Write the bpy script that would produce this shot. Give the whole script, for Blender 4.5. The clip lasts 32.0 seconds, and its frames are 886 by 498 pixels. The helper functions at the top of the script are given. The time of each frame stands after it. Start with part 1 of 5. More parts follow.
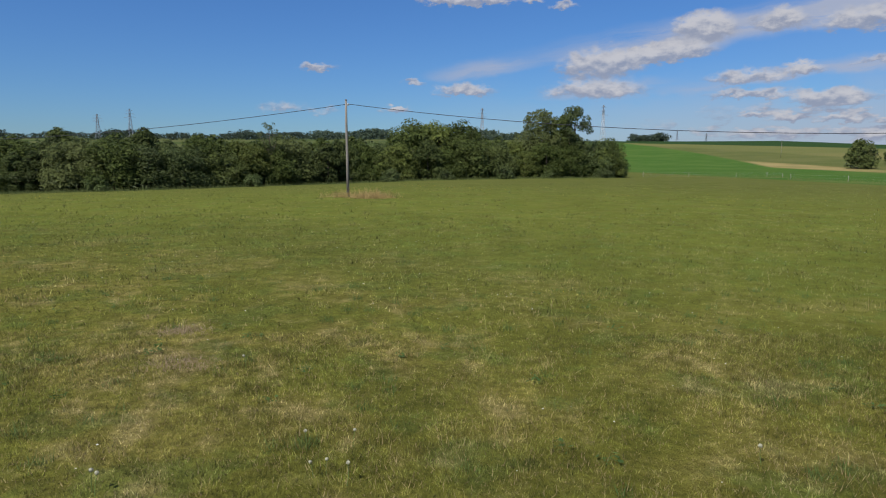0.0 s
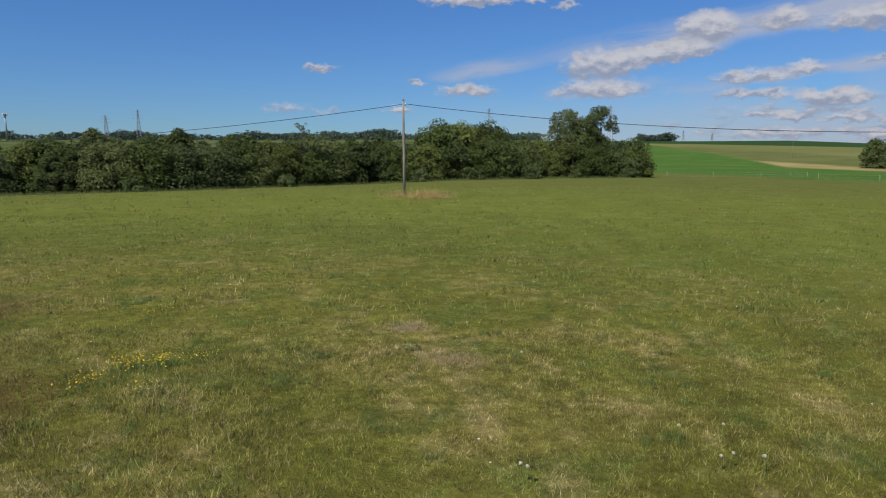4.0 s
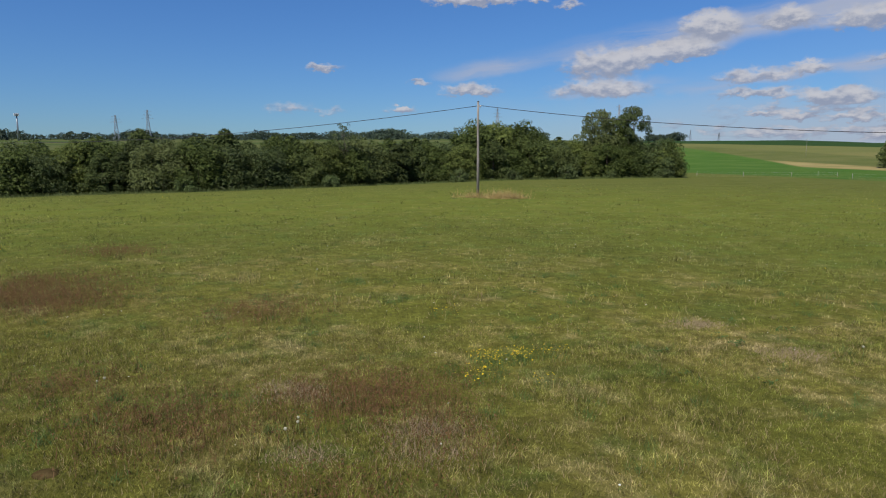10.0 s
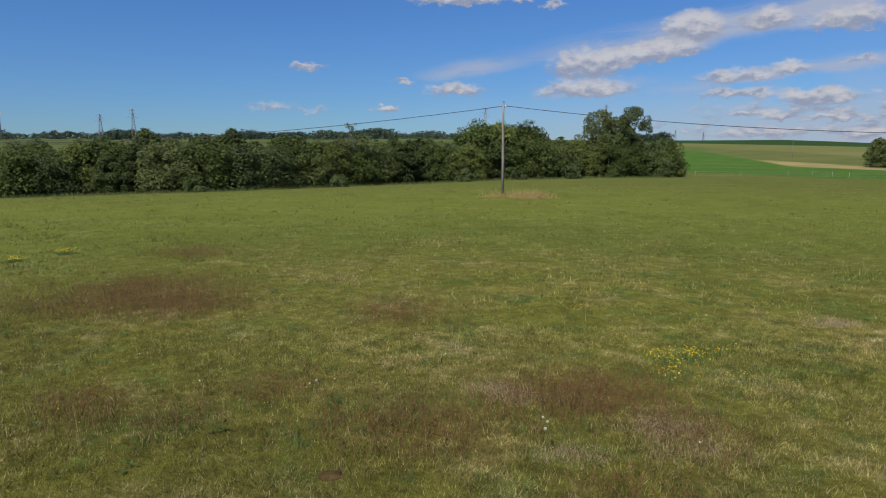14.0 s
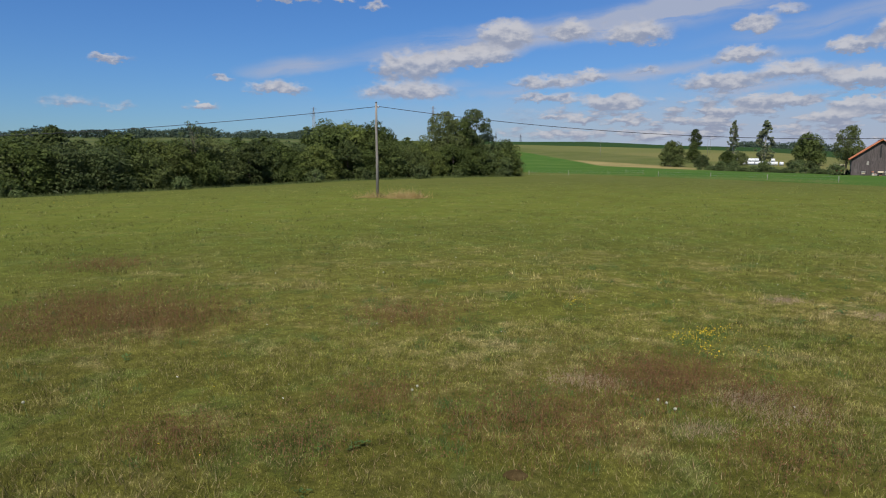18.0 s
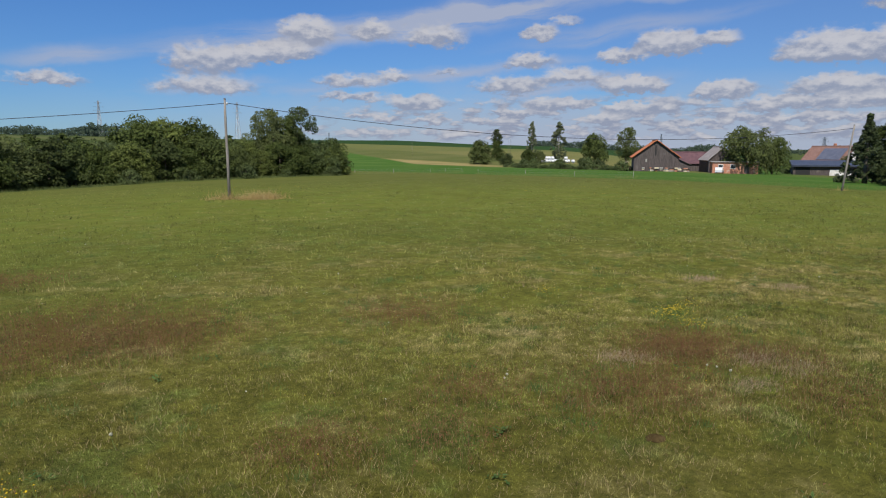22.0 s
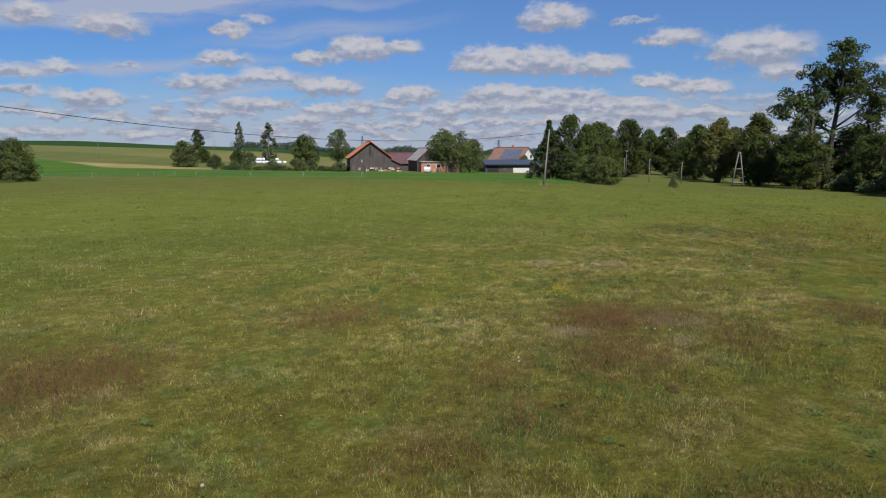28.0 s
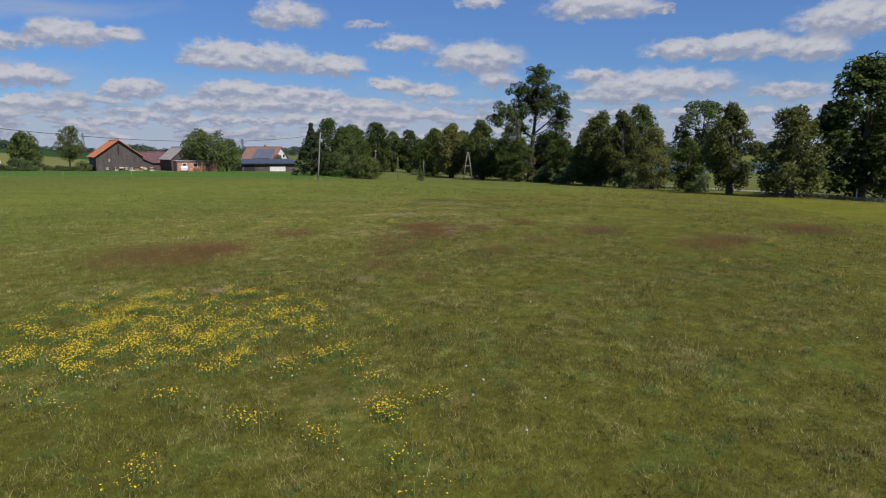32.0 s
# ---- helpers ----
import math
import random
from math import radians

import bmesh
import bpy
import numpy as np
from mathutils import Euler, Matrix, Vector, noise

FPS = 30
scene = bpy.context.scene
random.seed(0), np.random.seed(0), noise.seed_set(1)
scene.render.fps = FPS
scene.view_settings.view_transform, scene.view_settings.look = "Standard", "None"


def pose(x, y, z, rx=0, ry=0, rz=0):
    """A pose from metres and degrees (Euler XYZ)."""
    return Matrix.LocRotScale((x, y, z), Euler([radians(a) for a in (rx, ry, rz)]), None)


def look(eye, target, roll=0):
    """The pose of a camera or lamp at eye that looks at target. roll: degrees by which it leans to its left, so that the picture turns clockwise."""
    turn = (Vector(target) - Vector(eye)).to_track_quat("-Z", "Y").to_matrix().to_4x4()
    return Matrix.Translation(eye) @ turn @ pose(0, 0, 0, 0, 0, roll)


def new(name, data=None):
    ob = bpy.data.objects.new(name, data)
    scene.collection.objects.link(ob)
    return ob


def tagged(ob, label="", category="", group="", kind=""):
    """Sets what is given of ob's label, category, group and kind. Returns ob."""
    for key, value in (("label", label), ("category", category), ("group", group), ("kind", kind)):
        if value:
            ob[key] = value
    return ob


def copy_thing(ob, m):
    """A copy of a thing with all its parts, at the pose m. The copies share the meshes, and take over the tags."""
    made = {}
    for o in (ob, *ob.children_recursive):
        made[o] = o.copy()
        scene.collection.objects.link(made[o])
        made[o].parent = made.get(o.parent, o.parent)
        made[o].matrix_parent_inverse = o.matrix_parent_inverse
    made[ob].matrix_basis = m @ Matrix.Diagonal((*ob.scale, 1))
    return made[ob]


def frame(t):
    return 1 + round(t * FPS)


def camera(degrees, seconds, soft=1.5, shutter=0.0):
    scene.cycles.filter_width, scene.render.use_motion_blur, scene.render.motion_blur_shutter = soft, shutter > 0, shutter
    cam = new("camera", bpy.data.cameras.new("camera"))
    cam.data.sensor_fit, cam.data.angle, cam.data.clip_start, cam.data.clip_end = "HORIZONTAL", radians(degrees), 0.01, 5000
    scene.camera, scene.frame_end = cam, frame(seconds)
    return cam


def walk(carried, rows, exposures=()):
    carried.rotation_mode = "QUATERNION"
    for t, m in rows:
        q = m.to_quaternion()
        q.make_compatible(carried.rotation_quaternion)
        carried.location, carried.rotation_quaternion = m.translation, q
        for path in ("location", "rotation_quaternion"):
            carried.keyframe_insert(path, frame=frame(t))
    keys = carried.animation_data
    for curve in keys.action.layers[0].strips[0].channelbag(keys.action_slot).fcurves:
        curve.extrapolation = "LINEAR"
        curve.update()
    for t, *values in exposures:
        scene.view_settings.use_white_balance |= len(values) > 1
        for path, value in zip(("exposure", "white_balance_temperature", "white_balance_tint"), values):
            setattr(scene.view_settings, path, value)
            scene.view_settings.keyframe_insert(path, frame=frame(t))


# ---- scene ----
cam = camera(68.62, 32.0, soft=1.1)
# seconds, x, y, z, yaw, pitch, roll
PATH = (
    (0, 0.00, 0.00, 3.06, 0.00, -8.54, -0.02),
    (3, -2.97, -0.03, 3.00, 0.23, -8.49, -0.22),
    (6, -5.88, -0.16, 3.08, 0.33, -8.55, 0.11),
    (9, -8.46, -0.57, 3.12, 0.52, -8.53, -0.14),
    (13, -11.44, -0.79, 3.18, 0.48, -8.59, -0.16),
    (16, -13.89, -0.65, 3.21, -7.87, -8.59, 0.03),
    (19, -16.61, -0.16, 3.22, -19.93, -8.61, 0.01),
    (21, -18.39, 0.39, 3.26, -28.42, -8.68, 0.05),
    (23, -19.93, 1.12, 3.25, -36.81, -8.72, 0.08),
    (25.5, -21.20, 2.28, 3.23, -47.51, -8.69, 0.22),
    (27.5, -22.12, 3.31, 3.23, -56.05, -8.62, -0.02),
    (28.0, -22.33, 3.57, 3.23, -58.18, -8.60, -0.07),
    (28.1, -22.37, 3.62, 3.23, -58.61, -8.60, -0.08),
    (28.2, -23.54, 4.20, 3.24, -67.08, -8.63, 0.05),
    (28.3, -23.75, 4.16, 3.24, -67.39, -8.63, 0.05),
    (28.5, -24.19, 4.08, 3.24, -68.02, -8.63, 0.05),
    (29.0, -25.45, 3.84, 3.24, -69.66, -8.64, 0.05),
    (29.5, -26.95, 3.56, 3.24, -71.42, -8.64, 0.05),
    (30, -28.68, 3.22, 3.24, -73.27, -8.65, 0.06),
    (30.5, -30.61, 2.85, 3.22, -75.18, -8.55, 0.28),
    (31, -32.67, 2.51, 3.24, -77.09, -8.66, 0.26),
    (31.5, -34.84, 2.20, 3.27, -79.07, -8.78, 0.24),
    (32, -37.12, 1.86, 3.25, -80.46, -8.61, 0.17),
)
walk(cam, [(t, pose(x, y, z, 0, 0, yaw) @ pose(0, 0, 0, 90 + pitch) @ pose(0, 0, 0, 0, 0, roll)) for t, x, y, z, yaw, pitch, roll in PATH])

# ---- world and sun ----
scene.view_settings.exposure = 0.2
SUN_EL, SUN_AZ = 52.0, 217.0      # elevation; bearing clockwise from +y
world = bpy.data.worlds.new("sky")
scene.world = world
world.use_nodes = True
sun = new("sun", bpy.data.lights.new("sun", "SUN"))
sun.data.energy, sun.data.angle, sun.data.color = 4.7, radians(0.6), (1.0, 0.955, 0.88)
sun.matrix_world = look((math.sin(radians(SUN_AZ)) * math.cos(radians(SUN_EL)) * 60, math.cos(radians(SUN_AZ)) * math.cos(radians(SUN_EL)) * 60,
                         math.sin(radians(SUN_EL)) * 60), (0, 0, 0))
SKY_STRENGTH, CLOUD_STRENGTH = 0.085, 0.535
# cumulus heaps: bearing, elevation, half width, half height (degrees), weight
CLOUDS_NORTH = (
    (2.0, 12.4, 3.6, 0.61, 1.00), (7.6, 12.2, 0.8, 0.30, 0.70), (10.1, 11.8, 1.1, 0.34, 0.60), (-10.7, 6.9, 1.7, 0.41, 0.60), (-2.5, 5.8, 1.0, 0.33, 0.60), (-13.6, 3.6, 2.0, 0.55, 0.42),
    (-10.2, 3.4, 1.4, 0.38, 0.38), (-4.1, 3.5, 1.3, 0.33, 0.55),
)
CLOUDS_NORTHEAST = (
    (21.3, 9.5, 2.0, 1.21, 1.10), (26.4, 9.7, 1.7, 0.89, 1.05), (31.9, 9.3, 2.7, 1.07, 0.80), (13.5, 7.0, 3.2, 1.35, 0.90), (17.3, 7.6, 1.7, 0.82, 0.90), (19.5, 7.9, 2.7, 0.91, 0.80),
    (12.9, 5.0, 4.0, 0.92, 0.75), (1.9, 5.1, 2.4, 0.61, 0.75), (-3.9, 3.5, 0.7, 0.38, 0.80), (40.8, 9.5, 1.3, 0.77, 0.95), (39.9, 7.3, 2.3, 0.71, 0.85), (42.9, 10.4, 1.4, 0.50, 0.55),
    (51.1, 8.3, 2.5, 1.13, 1.15), (47.2, 7.5, 1.8, 0.59, 0.90), (55.1, 8.6, 1.3, 0.70, 0.80), (55.1, 4.5, 1.8, 0.69, 1.05), (38.5, 5.3, 2.8, 0.91, 0.85), (43.6, 5.9, 2.6, 0.88, 0.80),
    (48.6, 5.0, 2.1, 0.68, 0.90),
)
CLOUDS_NORTHEAST_LOW = (
    (42.4, 3.7, 2.4, 0.59, 0.85), (24.5, 5.7, 2.8, 0.65, 0.70), (28.3, 6.1, 1.4, 0.56, 0.80), (32.6, 6.4, 1.4, 0.37, 0.60), (30.3, 3.9, 2.8, 0.66, 0.85), (24.9, 4.4, 2.9, 0.43, 0.60),
    (38.3, 3.1, 2.1, 0.46, 0.85), (47.5, 3.4, 1.3, 0.44, 0.85), (50.7, 3.4, 1.4, 0.60, 0.95), (46.7, 2.6, 1.7, 0.40, 0.80), (53.5, 2.1, 2.2, 0.38, 0.80), (56.7, 2.5, 1.1, 0.49, 0.85),
    (25.0, 2.9, 1.1, 0.33, 0.75), (27.4, 2.5, 1.3, 0.34, 0.75), (31.3, 2.4, 1.6, 0.38, 0.80),
)
CLOUDS_EAST = (
    (61.9, 7.3, 2.7, 1.30, 1.10), (66.1, 7.2, 3.0, 1.33, 1.10), (71.2, 6.8, 2.5, 1.00, 1.05), (67.6, 10.7, 2.7, 1.20, 1.00), (48.6, 5.3, 2.6, 0.72, 0.85), (55.7, 4.7, 1.9, 0.77, 1.00),
    (63.7, 4.7, 3.3, 0.81, 0.95), (69.2, 4.5, 2.9, 0.60, 0.90), (77.1, 8.8, 2.2, 0.81, 0.85), (83.4, 7.5, 3.6, 1.46, 1.00), (85.1, 5.8, 1.9, 0.74, 0.80), (83.6, 12.1, 2.0, 0.52, 0.80),
    (93.4, 11.4, 4.4, 1.19, 0.95), (98.4, 11.1, 1.1, 0.38, 0.60), (74.1, 10.3, 2.0, 0.35, 0.50), (93.0, 6.1, 1.8, 0.73, 1.00),
)
CLOUDS_SOUTHEAST = (
    (99.0, 5.2, 5.1, 1.24, 0.95), (100.9, 7.9, 3.5, 0.94, 1.05), (105.1, 7.9, 2.4, 1.08, 1.10), (109.4, 7.4, 2.0, 1.00, 1.10), (111.7, 9.3, 3.5, 1.46, 1.05), (108.1, 4.5, 2.2, 0.75, 1.00),
    (75.9, 5.4, 2.0, 0.65, 0.90), (79.5, 4.9, 2.0, 0.61, 1.00), (73.5, 3.6, 3.9, 0.66, 0.90), (65.9, 3.6, 4.3, 0.69, 0.90), (59.1, 3.5, 2.6, 0.62, 0.85), (48.1, 3.1, 1.8, 0.60, 0.90),
    (61.8, 2.4, 3.8, 0.41, 0.80), (69.6, 2.4, 3.9, 0.52, 0.80), (76.6, 2.8, 4.0, 0.57, 0.85), (95.0, 4.5, 3.6, 0.82, 0.80),
)
# thin slanting veils: bearing, elevation less a tenth of the bearing, half width, half height, weight
VEILS = ((24.0, 6.9, 14.0, 1.25, 0.85), (31.0, 3.0, 12.0, 0.6, 0.6), (3.2, 6.4, 3.6, 0.75, 0.6), (36.0, 7.6, 7.0, 1.0, 0.8), (48.0, 4.8, 8.0, 0.8, 0.4), (50.0, 7.0, 6.0, 0.5, 0.35), (13.0, 3.6, 5.0, 0.5, 0.4), (44.0, 0.9, 7.0, 0.7, 0.5))


def node(nt, kind, **keys):
    n = nt.nodes.new(kind)
    if "operation" in keys:
        n.operation = keys["operation"]
    if "use_clamp" in keys:
        n.use_clamp = keys["use_clamp"]
    if "interpolation_type" in keys:
        n.interpolation_type = keys["interpolation_type"]
    if "data_type" in keys:
        n.data_type = keys["data_type"]
    if "blend_type" in keys:
        n.blend_type = keys["blend_type"]
    if "node_tree" in keys:
        n.node_tree = keys["node_tree"]
    if "sky_type" in keys:
        n.sky_type, n.sun_disc, n.sun_elevation, n.sun_rotation = keys["sky_type"], keys["sun_disc"], keys["sun_elevation"], keys["sun_rotation"]
    return n


def math_node(nt, op, a, b=None, clamp=False):
    n = node(nt, "ShaderNodeMath", operation=op, use_clamp=clamp)
    for i, v in enumerate((a, b)):
        if v is None:
            continue
        if isinstance(v, (int, float)):
            n.inputs[i].default_value = v
        else:
            nt.links.new(v, n.inputs[i])
    return n.outputs[0]


def ramp(nt, fac, a, b, smooth=True, to=(0.0, 1.0)):
    n = node(nt, "ShaderNodeMapRange", interpolation_type="SMOOTHSTEP" if smooth else "LINEAR")
    nt.links.new(fac, n.inputs[0])
    n.inputs[1].default_value, n.inputs[2].default_value = a, b
    n.inputs[3].default_value, n.inputs[4].default_value = to
    return n.outputs[0]


def mixc(nt, fac, a, b):
    n = node(nt, "ShaderNodeMix", data_type="RGBA")
    for sock, v in ((n.inputs[0], fac), (n.inputs[6], a), (n.inputs[7], b)):
        if isinstance(v, (int, float)):
            sock.default_value = v
        elif isinstance(v, tuple):
            sock.default_value = (*v, 1.0)
        else:
            nt.links.new(v, sock)
    return n.outputs[2]


def noise_tex(nt, vec, scale, detail=4.0, rough=0.55):
    n = node(nt, "ShaderNodeTexNoise")
    n.inputs["Scale"].default_value, n.inputs["Detail"].default_value, n.inputs["Roughness"].default_value = scale, detail, rough
    if vec is not None:
        nt.links.new(vec, n.inputs["Vector"])
    return n.outputs[0]


def puff_group():
    """One heap with a flat base and a domed top: adds its density and its lit share to the running sums."""
    g = bpy.data.node_groups.new("cloud_heap", "ShaderNodeTree")
    for nm, way in (("along", "INPUT"), ("up", "INPUT"), ("wide", "INPUT"), ("tall", "INPUT"), ("shift", "INPUT"), ("lift", "INPUT"),
                    ("weight", "INPUT"), ("sum", "INPUT"), ("lit", "INPUT"), ("sum", "OUTPUT"), ("lit", "OUTPUT")):
        g.interface.new_socket(nm, in_out=way, socket_type="NodeSocketFloat")
    i, o = g.nodes.new("NodeGroupInput"), g.nodes.new("NodeGroupOutput")
    x = math_node(g, "ADD", math_node(g, "MULTIPLY", i.outputs[0], i.outputs[2]), i.outputs[4])
    y = math_node(g, "ADD", math_node(g, "MULTIPLY", i.outputs[1], i.outputs[3]), i.outputs[5])
    fall = math_node(g, "MAXIMUM", y, math_node(g, "MULTIPLY", y, -1.55))
    q = math_node(g, "ADD", math_node(g, "MULTIPLY", x, x), math_node(g, "MULTIPLY", fall, fall))
    body = math_node(g, "MULTIPLY", ramp(g, math_node(g, "SQRT", q), 1.65, 0.22), i.outputs[6])
    g.links.new(math_node(g, "ADD", i.outputs[7], body), o.inputs[0])
    g.links.new(math_node(g, "ADD", i.outputs[8], math_node(g, "MULTIPLY", body, ramp(g, y, -0.9, 0.75))), o.inputs[1])
    return g


def shifted(nt, vec, by):
    n = node(nt, "ShaderNodeVectorMath", operation="ADD")
    nt.links.new(vec, n.inputs[0])
    n.inputs[1].default_value = by
    return n.outputs[0]


def stretched(nt, vec, by):
    n = node(nt, "ShaderNodeVectorMath", operation="MULTIPLY")
    nt.links.new(vec, n.inputs[0])
    n.inputs[1].default_value = by
    return n.outputs[0]


def centred(nt, v, k):
    return math_node(nt, "MULTIPLY", math_node(nt, "SUBTRACT", v, 0.5), k)


def heap_sum(nt, grp, heaps, along, up):
    total, lit = None, None
    for a, e, w, h, k in heaps:
        n = node(nt, "ShaderNodeGroup", node_tree=grp)
        nt.links.new(along, n.inputs[0]), nt.links.new(up, n.inputs[1])
        for j, v in enumerate((1 / w, 1 / h, -a / w, -e / h, k)):
            n.inputs[2 + j].default_value = v
        if total is not None:
            nt.links.new(total, n.inputs[7]), nt.links.new(lit, n.inputs[8])
        total, lit = n.outputs[0], n.outputs[1]
    return total, lit


def build_sky():
    nt = world.node_tree
    nt.nodes.clear()
    sky = node(nt, "ShaderNodeTexSky", sky_type="NISHITA", sun_disc=False, sun_elevation=radians(SUN_EL), sun_rotation=radians(SUN_AZ))
    sky.air_density, sky.dust_density, sky.ozone_density = 1.0, 0.1, 3.0
    way = node(nt, "ShaderNodeTexCoord")
    xyz = node(nt, "ShaderNodeSeparateXYZ")
    nt.links.new(way.outputs["Generated"], xyz.inputs[0])
    az = math_node(nt, "MULTIPLY", math_node(nt, "ARCTAN2", xyz.outputs[0], xyz.outputs[1]), 180 / math.pi)
    el = math_node(nt, "MULTIPLY", math_node(nt, "ARCSINE", xyz.outputs[2]), 180 / math.pi)
    flat = node(nt, "ShaderNodeCombineXYZ")
    nt.links.new(az, flat.inputs[0]), nt.links.new(el, flat.inputs[1])
    wide = stretched(nt, flat.outputs[0], (1.0, 1.7, 1.0))
    n1, n2 = noise_tex(nt, wide, 0.5, 6.0, 0.55), noise_tex(nt, wide, 0.16, 5.0, 0.55)
    n3, n4 = noise_tex(nt, wide, 1.5, 5.0, 0.62), noise_tex(nt, wide, 0.8, 5.0, 0.55)
    # billowed edges: shift the place by noise
    along = math_node(nt, "ADD", az, math_node(nt, "ADD", centred(nt, n1, 2.4), centred(nt, n3, 0.5)))
    up = math_node(nt, "ADD", el, math_node(nt, "ADD", centred(nt, n4, 1.7), centred(nt, n3, 0.6)))
    grp = puff_group()
    total, lit = heap_sum(nt, grp, CLOUDS_NORTH + CLOUDS_NORTHEAST + CLOUDS_NORTHEAST_LOW + CLOUDS_EAST + CLOUDS_SOUTHEAST, along, up)
    # low broken layer near the horizon to the east, and the same broken cloud overhead out of view
    low = math_node(nt, "MULTIPLY", ramp(nt, el, 0.2, 1.4), ramp(nt, el, 6.0, 1.8))
    low = math_node(nt, "MULTIPLY", low, ramp(nt, az, 8.0, 40.0))
    high = math_node(nt, "MULTIPLY", ramp(nt, el, 14.0, 26.0), 0.55)
    rest = math_node(nt, "MAXIMUM", low, high)
    thin = stretched(nt, flat.outputs[0], (0.42, 1.25, 1.0))
    here, above = noise_tex(nt, thin, 0.9, 5.0, 0.55), noise_tex(nt, shifted(nt, thin, (0.0, 0.45, 0.0)), 0.9, 5.0, 0.55)
    field = math_node(nt, "MULTIPLY", rest, ramp(nt, here, 0.42, 0.62))
    crest = ramp(nt, math_node(nt, "SUBTRACT", here, above), -0.14, 0.16)
    heap = math_node(nt, "ADD", total, field)
    rag = math_node(nt, "ADD", centred(nt, n1, 0.9), centred(nt, n3, 0.5))
    dens = math_node(nt, "ADD", heap, math_node(nt, "MULTIPLY", rag, ramp(nt, heap, 0.0, 0.3)))
    cover = math_node(nt, "MULTIPLY", ramp(nt, dens, 0.06, 0.70), ramp(nt, heap, 0.0, 0.12))
    relief = centred(nt, math_node(nt, "ADD", math_node(nt, "SUBTRACT", n4, noise_tex(nt, shifted(nt, wide, (-0.15, 0.75, 0.0)), 0.8, 5.0, 0.55)), 0.5), 1.2)
    share = math_node(nt, "DIVIDE", math_node(nt, "ADD", lit, math_node(nt, "MULTIPLY", field, math_node(nt, "MULTIPLY", crest, 0.8))), math_node(nt, "ADD", heap, 0.05))
    share = math_node(nt, "ADD", share, math_node(nt, "ADD", relief, centred(nt, n3, 0.25)))
    tone = mixc(nt, ramp(nt, share, 0.12, 1.08), (0.455, 0.515, 0.69), (0.90, 0.90, 0.965))
    bg1, bg2, mix, out = (node(nt, k) for k in ("ShaderNodeBackground", "ShaderNodeBackground", "ShaderNodeMixShader", "ShaderNodeOutputWorld"))
    deep = node(nt, "ShaderNodeMix", data_type="RGBA", blend_type="MULTIPLY")
    deep.inputs[0].default_value = 1.0
    nt.links.new(sky.outputs[0], deep.inputs[6])
    nt.links.new(mixc(nt, ramp(nt, el, -1.0, 22.0, False), (0.352, 0.555, 0.865), (0.388, 0.692, 1.11)), deep.inputs[7])
    nt.links.new(tone, bg2.inputs[0])
    bg1.inputs[1].default_value, bg2.inputs[1].default_value = SKY_STRENGTH, CLOUD_STRENGTH
    # thin veils between the heaps: slanting streaks, and a haze that is thickest low in the east
    lean = math_node(nt, "ADD", math_node(nt, "SUBTRACT", el, math_node(nt, "MULTIPLY", az, 0.1)), centred(nt, n2, 2.0))
    slant = node(nt, "ShaderNodeCombineXYZ")
    nt.links.new(az, slant.inputs[0]), nt.links.new(lean, slant.inputs[1])
    streak = noise_tex(nt, stretched(nt, slant.outputs[0], (0.12, 1.1, 1.0)), 0.9, 6.0, 0.6)
    veils, _ = heap_sum(nt, grp, VEILS, math_node(nt, "ADD", az, centred(nt, n2, 6.0)), lean)
    veils = math_node(nt, "MULTIPLY", veils, ramp(nt, streak, 0.22, 0.58))
    veil = math_node(nt, "MULTIPLY", math_node(nt, "MULTIPLY", ramp(nt, el, 8.0, 0.5), ramp(nt, az, -12.0, 45.0)), 0.88)
    veil = math_node(nt, "MULTIPLY", veil, ramp(nt, math_node(nt, "ADD", n2, math_node(nt, "MULTIPLY", ramp(nt, el, 5.0, 1.0), 0.25)), 0.3, 0.62))
    veil = math_node(nt, "MAXIMUM", veil, math_node(nt, "MULTIPLY", ramp(nt, az, 15.0, 50.0), 0.10))
    veil = math_node(nt, "MINIMUM", math_node(nt, "ADD", veil, math_node(nt, "MULTIPLY", veils, 1.15)), 0.9)
    haze = node(nt, "ShaderNodeMix", data_type="RGBA")
    nt.links.new(veil, haze.inputs[0]), nt.links.new(deep.outputs[2], haze.inputs[6])
    haze.inputs[7].default_value = (0.63 * CLOUD_STRENGTH / SKY_STRENGTH, 0.70 * CLOUD_STRENGTH / SKY_STRENGTH, 0.90 * CLOUD_STRENGTH / SKY_STRENGTH, 1.0)
    nt.links.new(haze.outputs[2], bg1.inputs[0])
    nt.links.new(math_node(nt, "MULTIPLY", cover, 0.93), mix.inputs[0])
    nt.links.new(bg1.outputs[0], mix.inputs[1]), nt.links.new(bg2.outputs[0], mix.inputs[2])
    nt.links.new(mix.outputs[0], out.inputs[0])


build_sky()


# ---- the lie of the land ----
def smooth(a, b, v):
    s = np.clip((v - a) / (b - a), 0, 1)
    return s * s * (3 - 2 * s)


KNOLL = (-15.0, 2.0)
WATER = -7.4


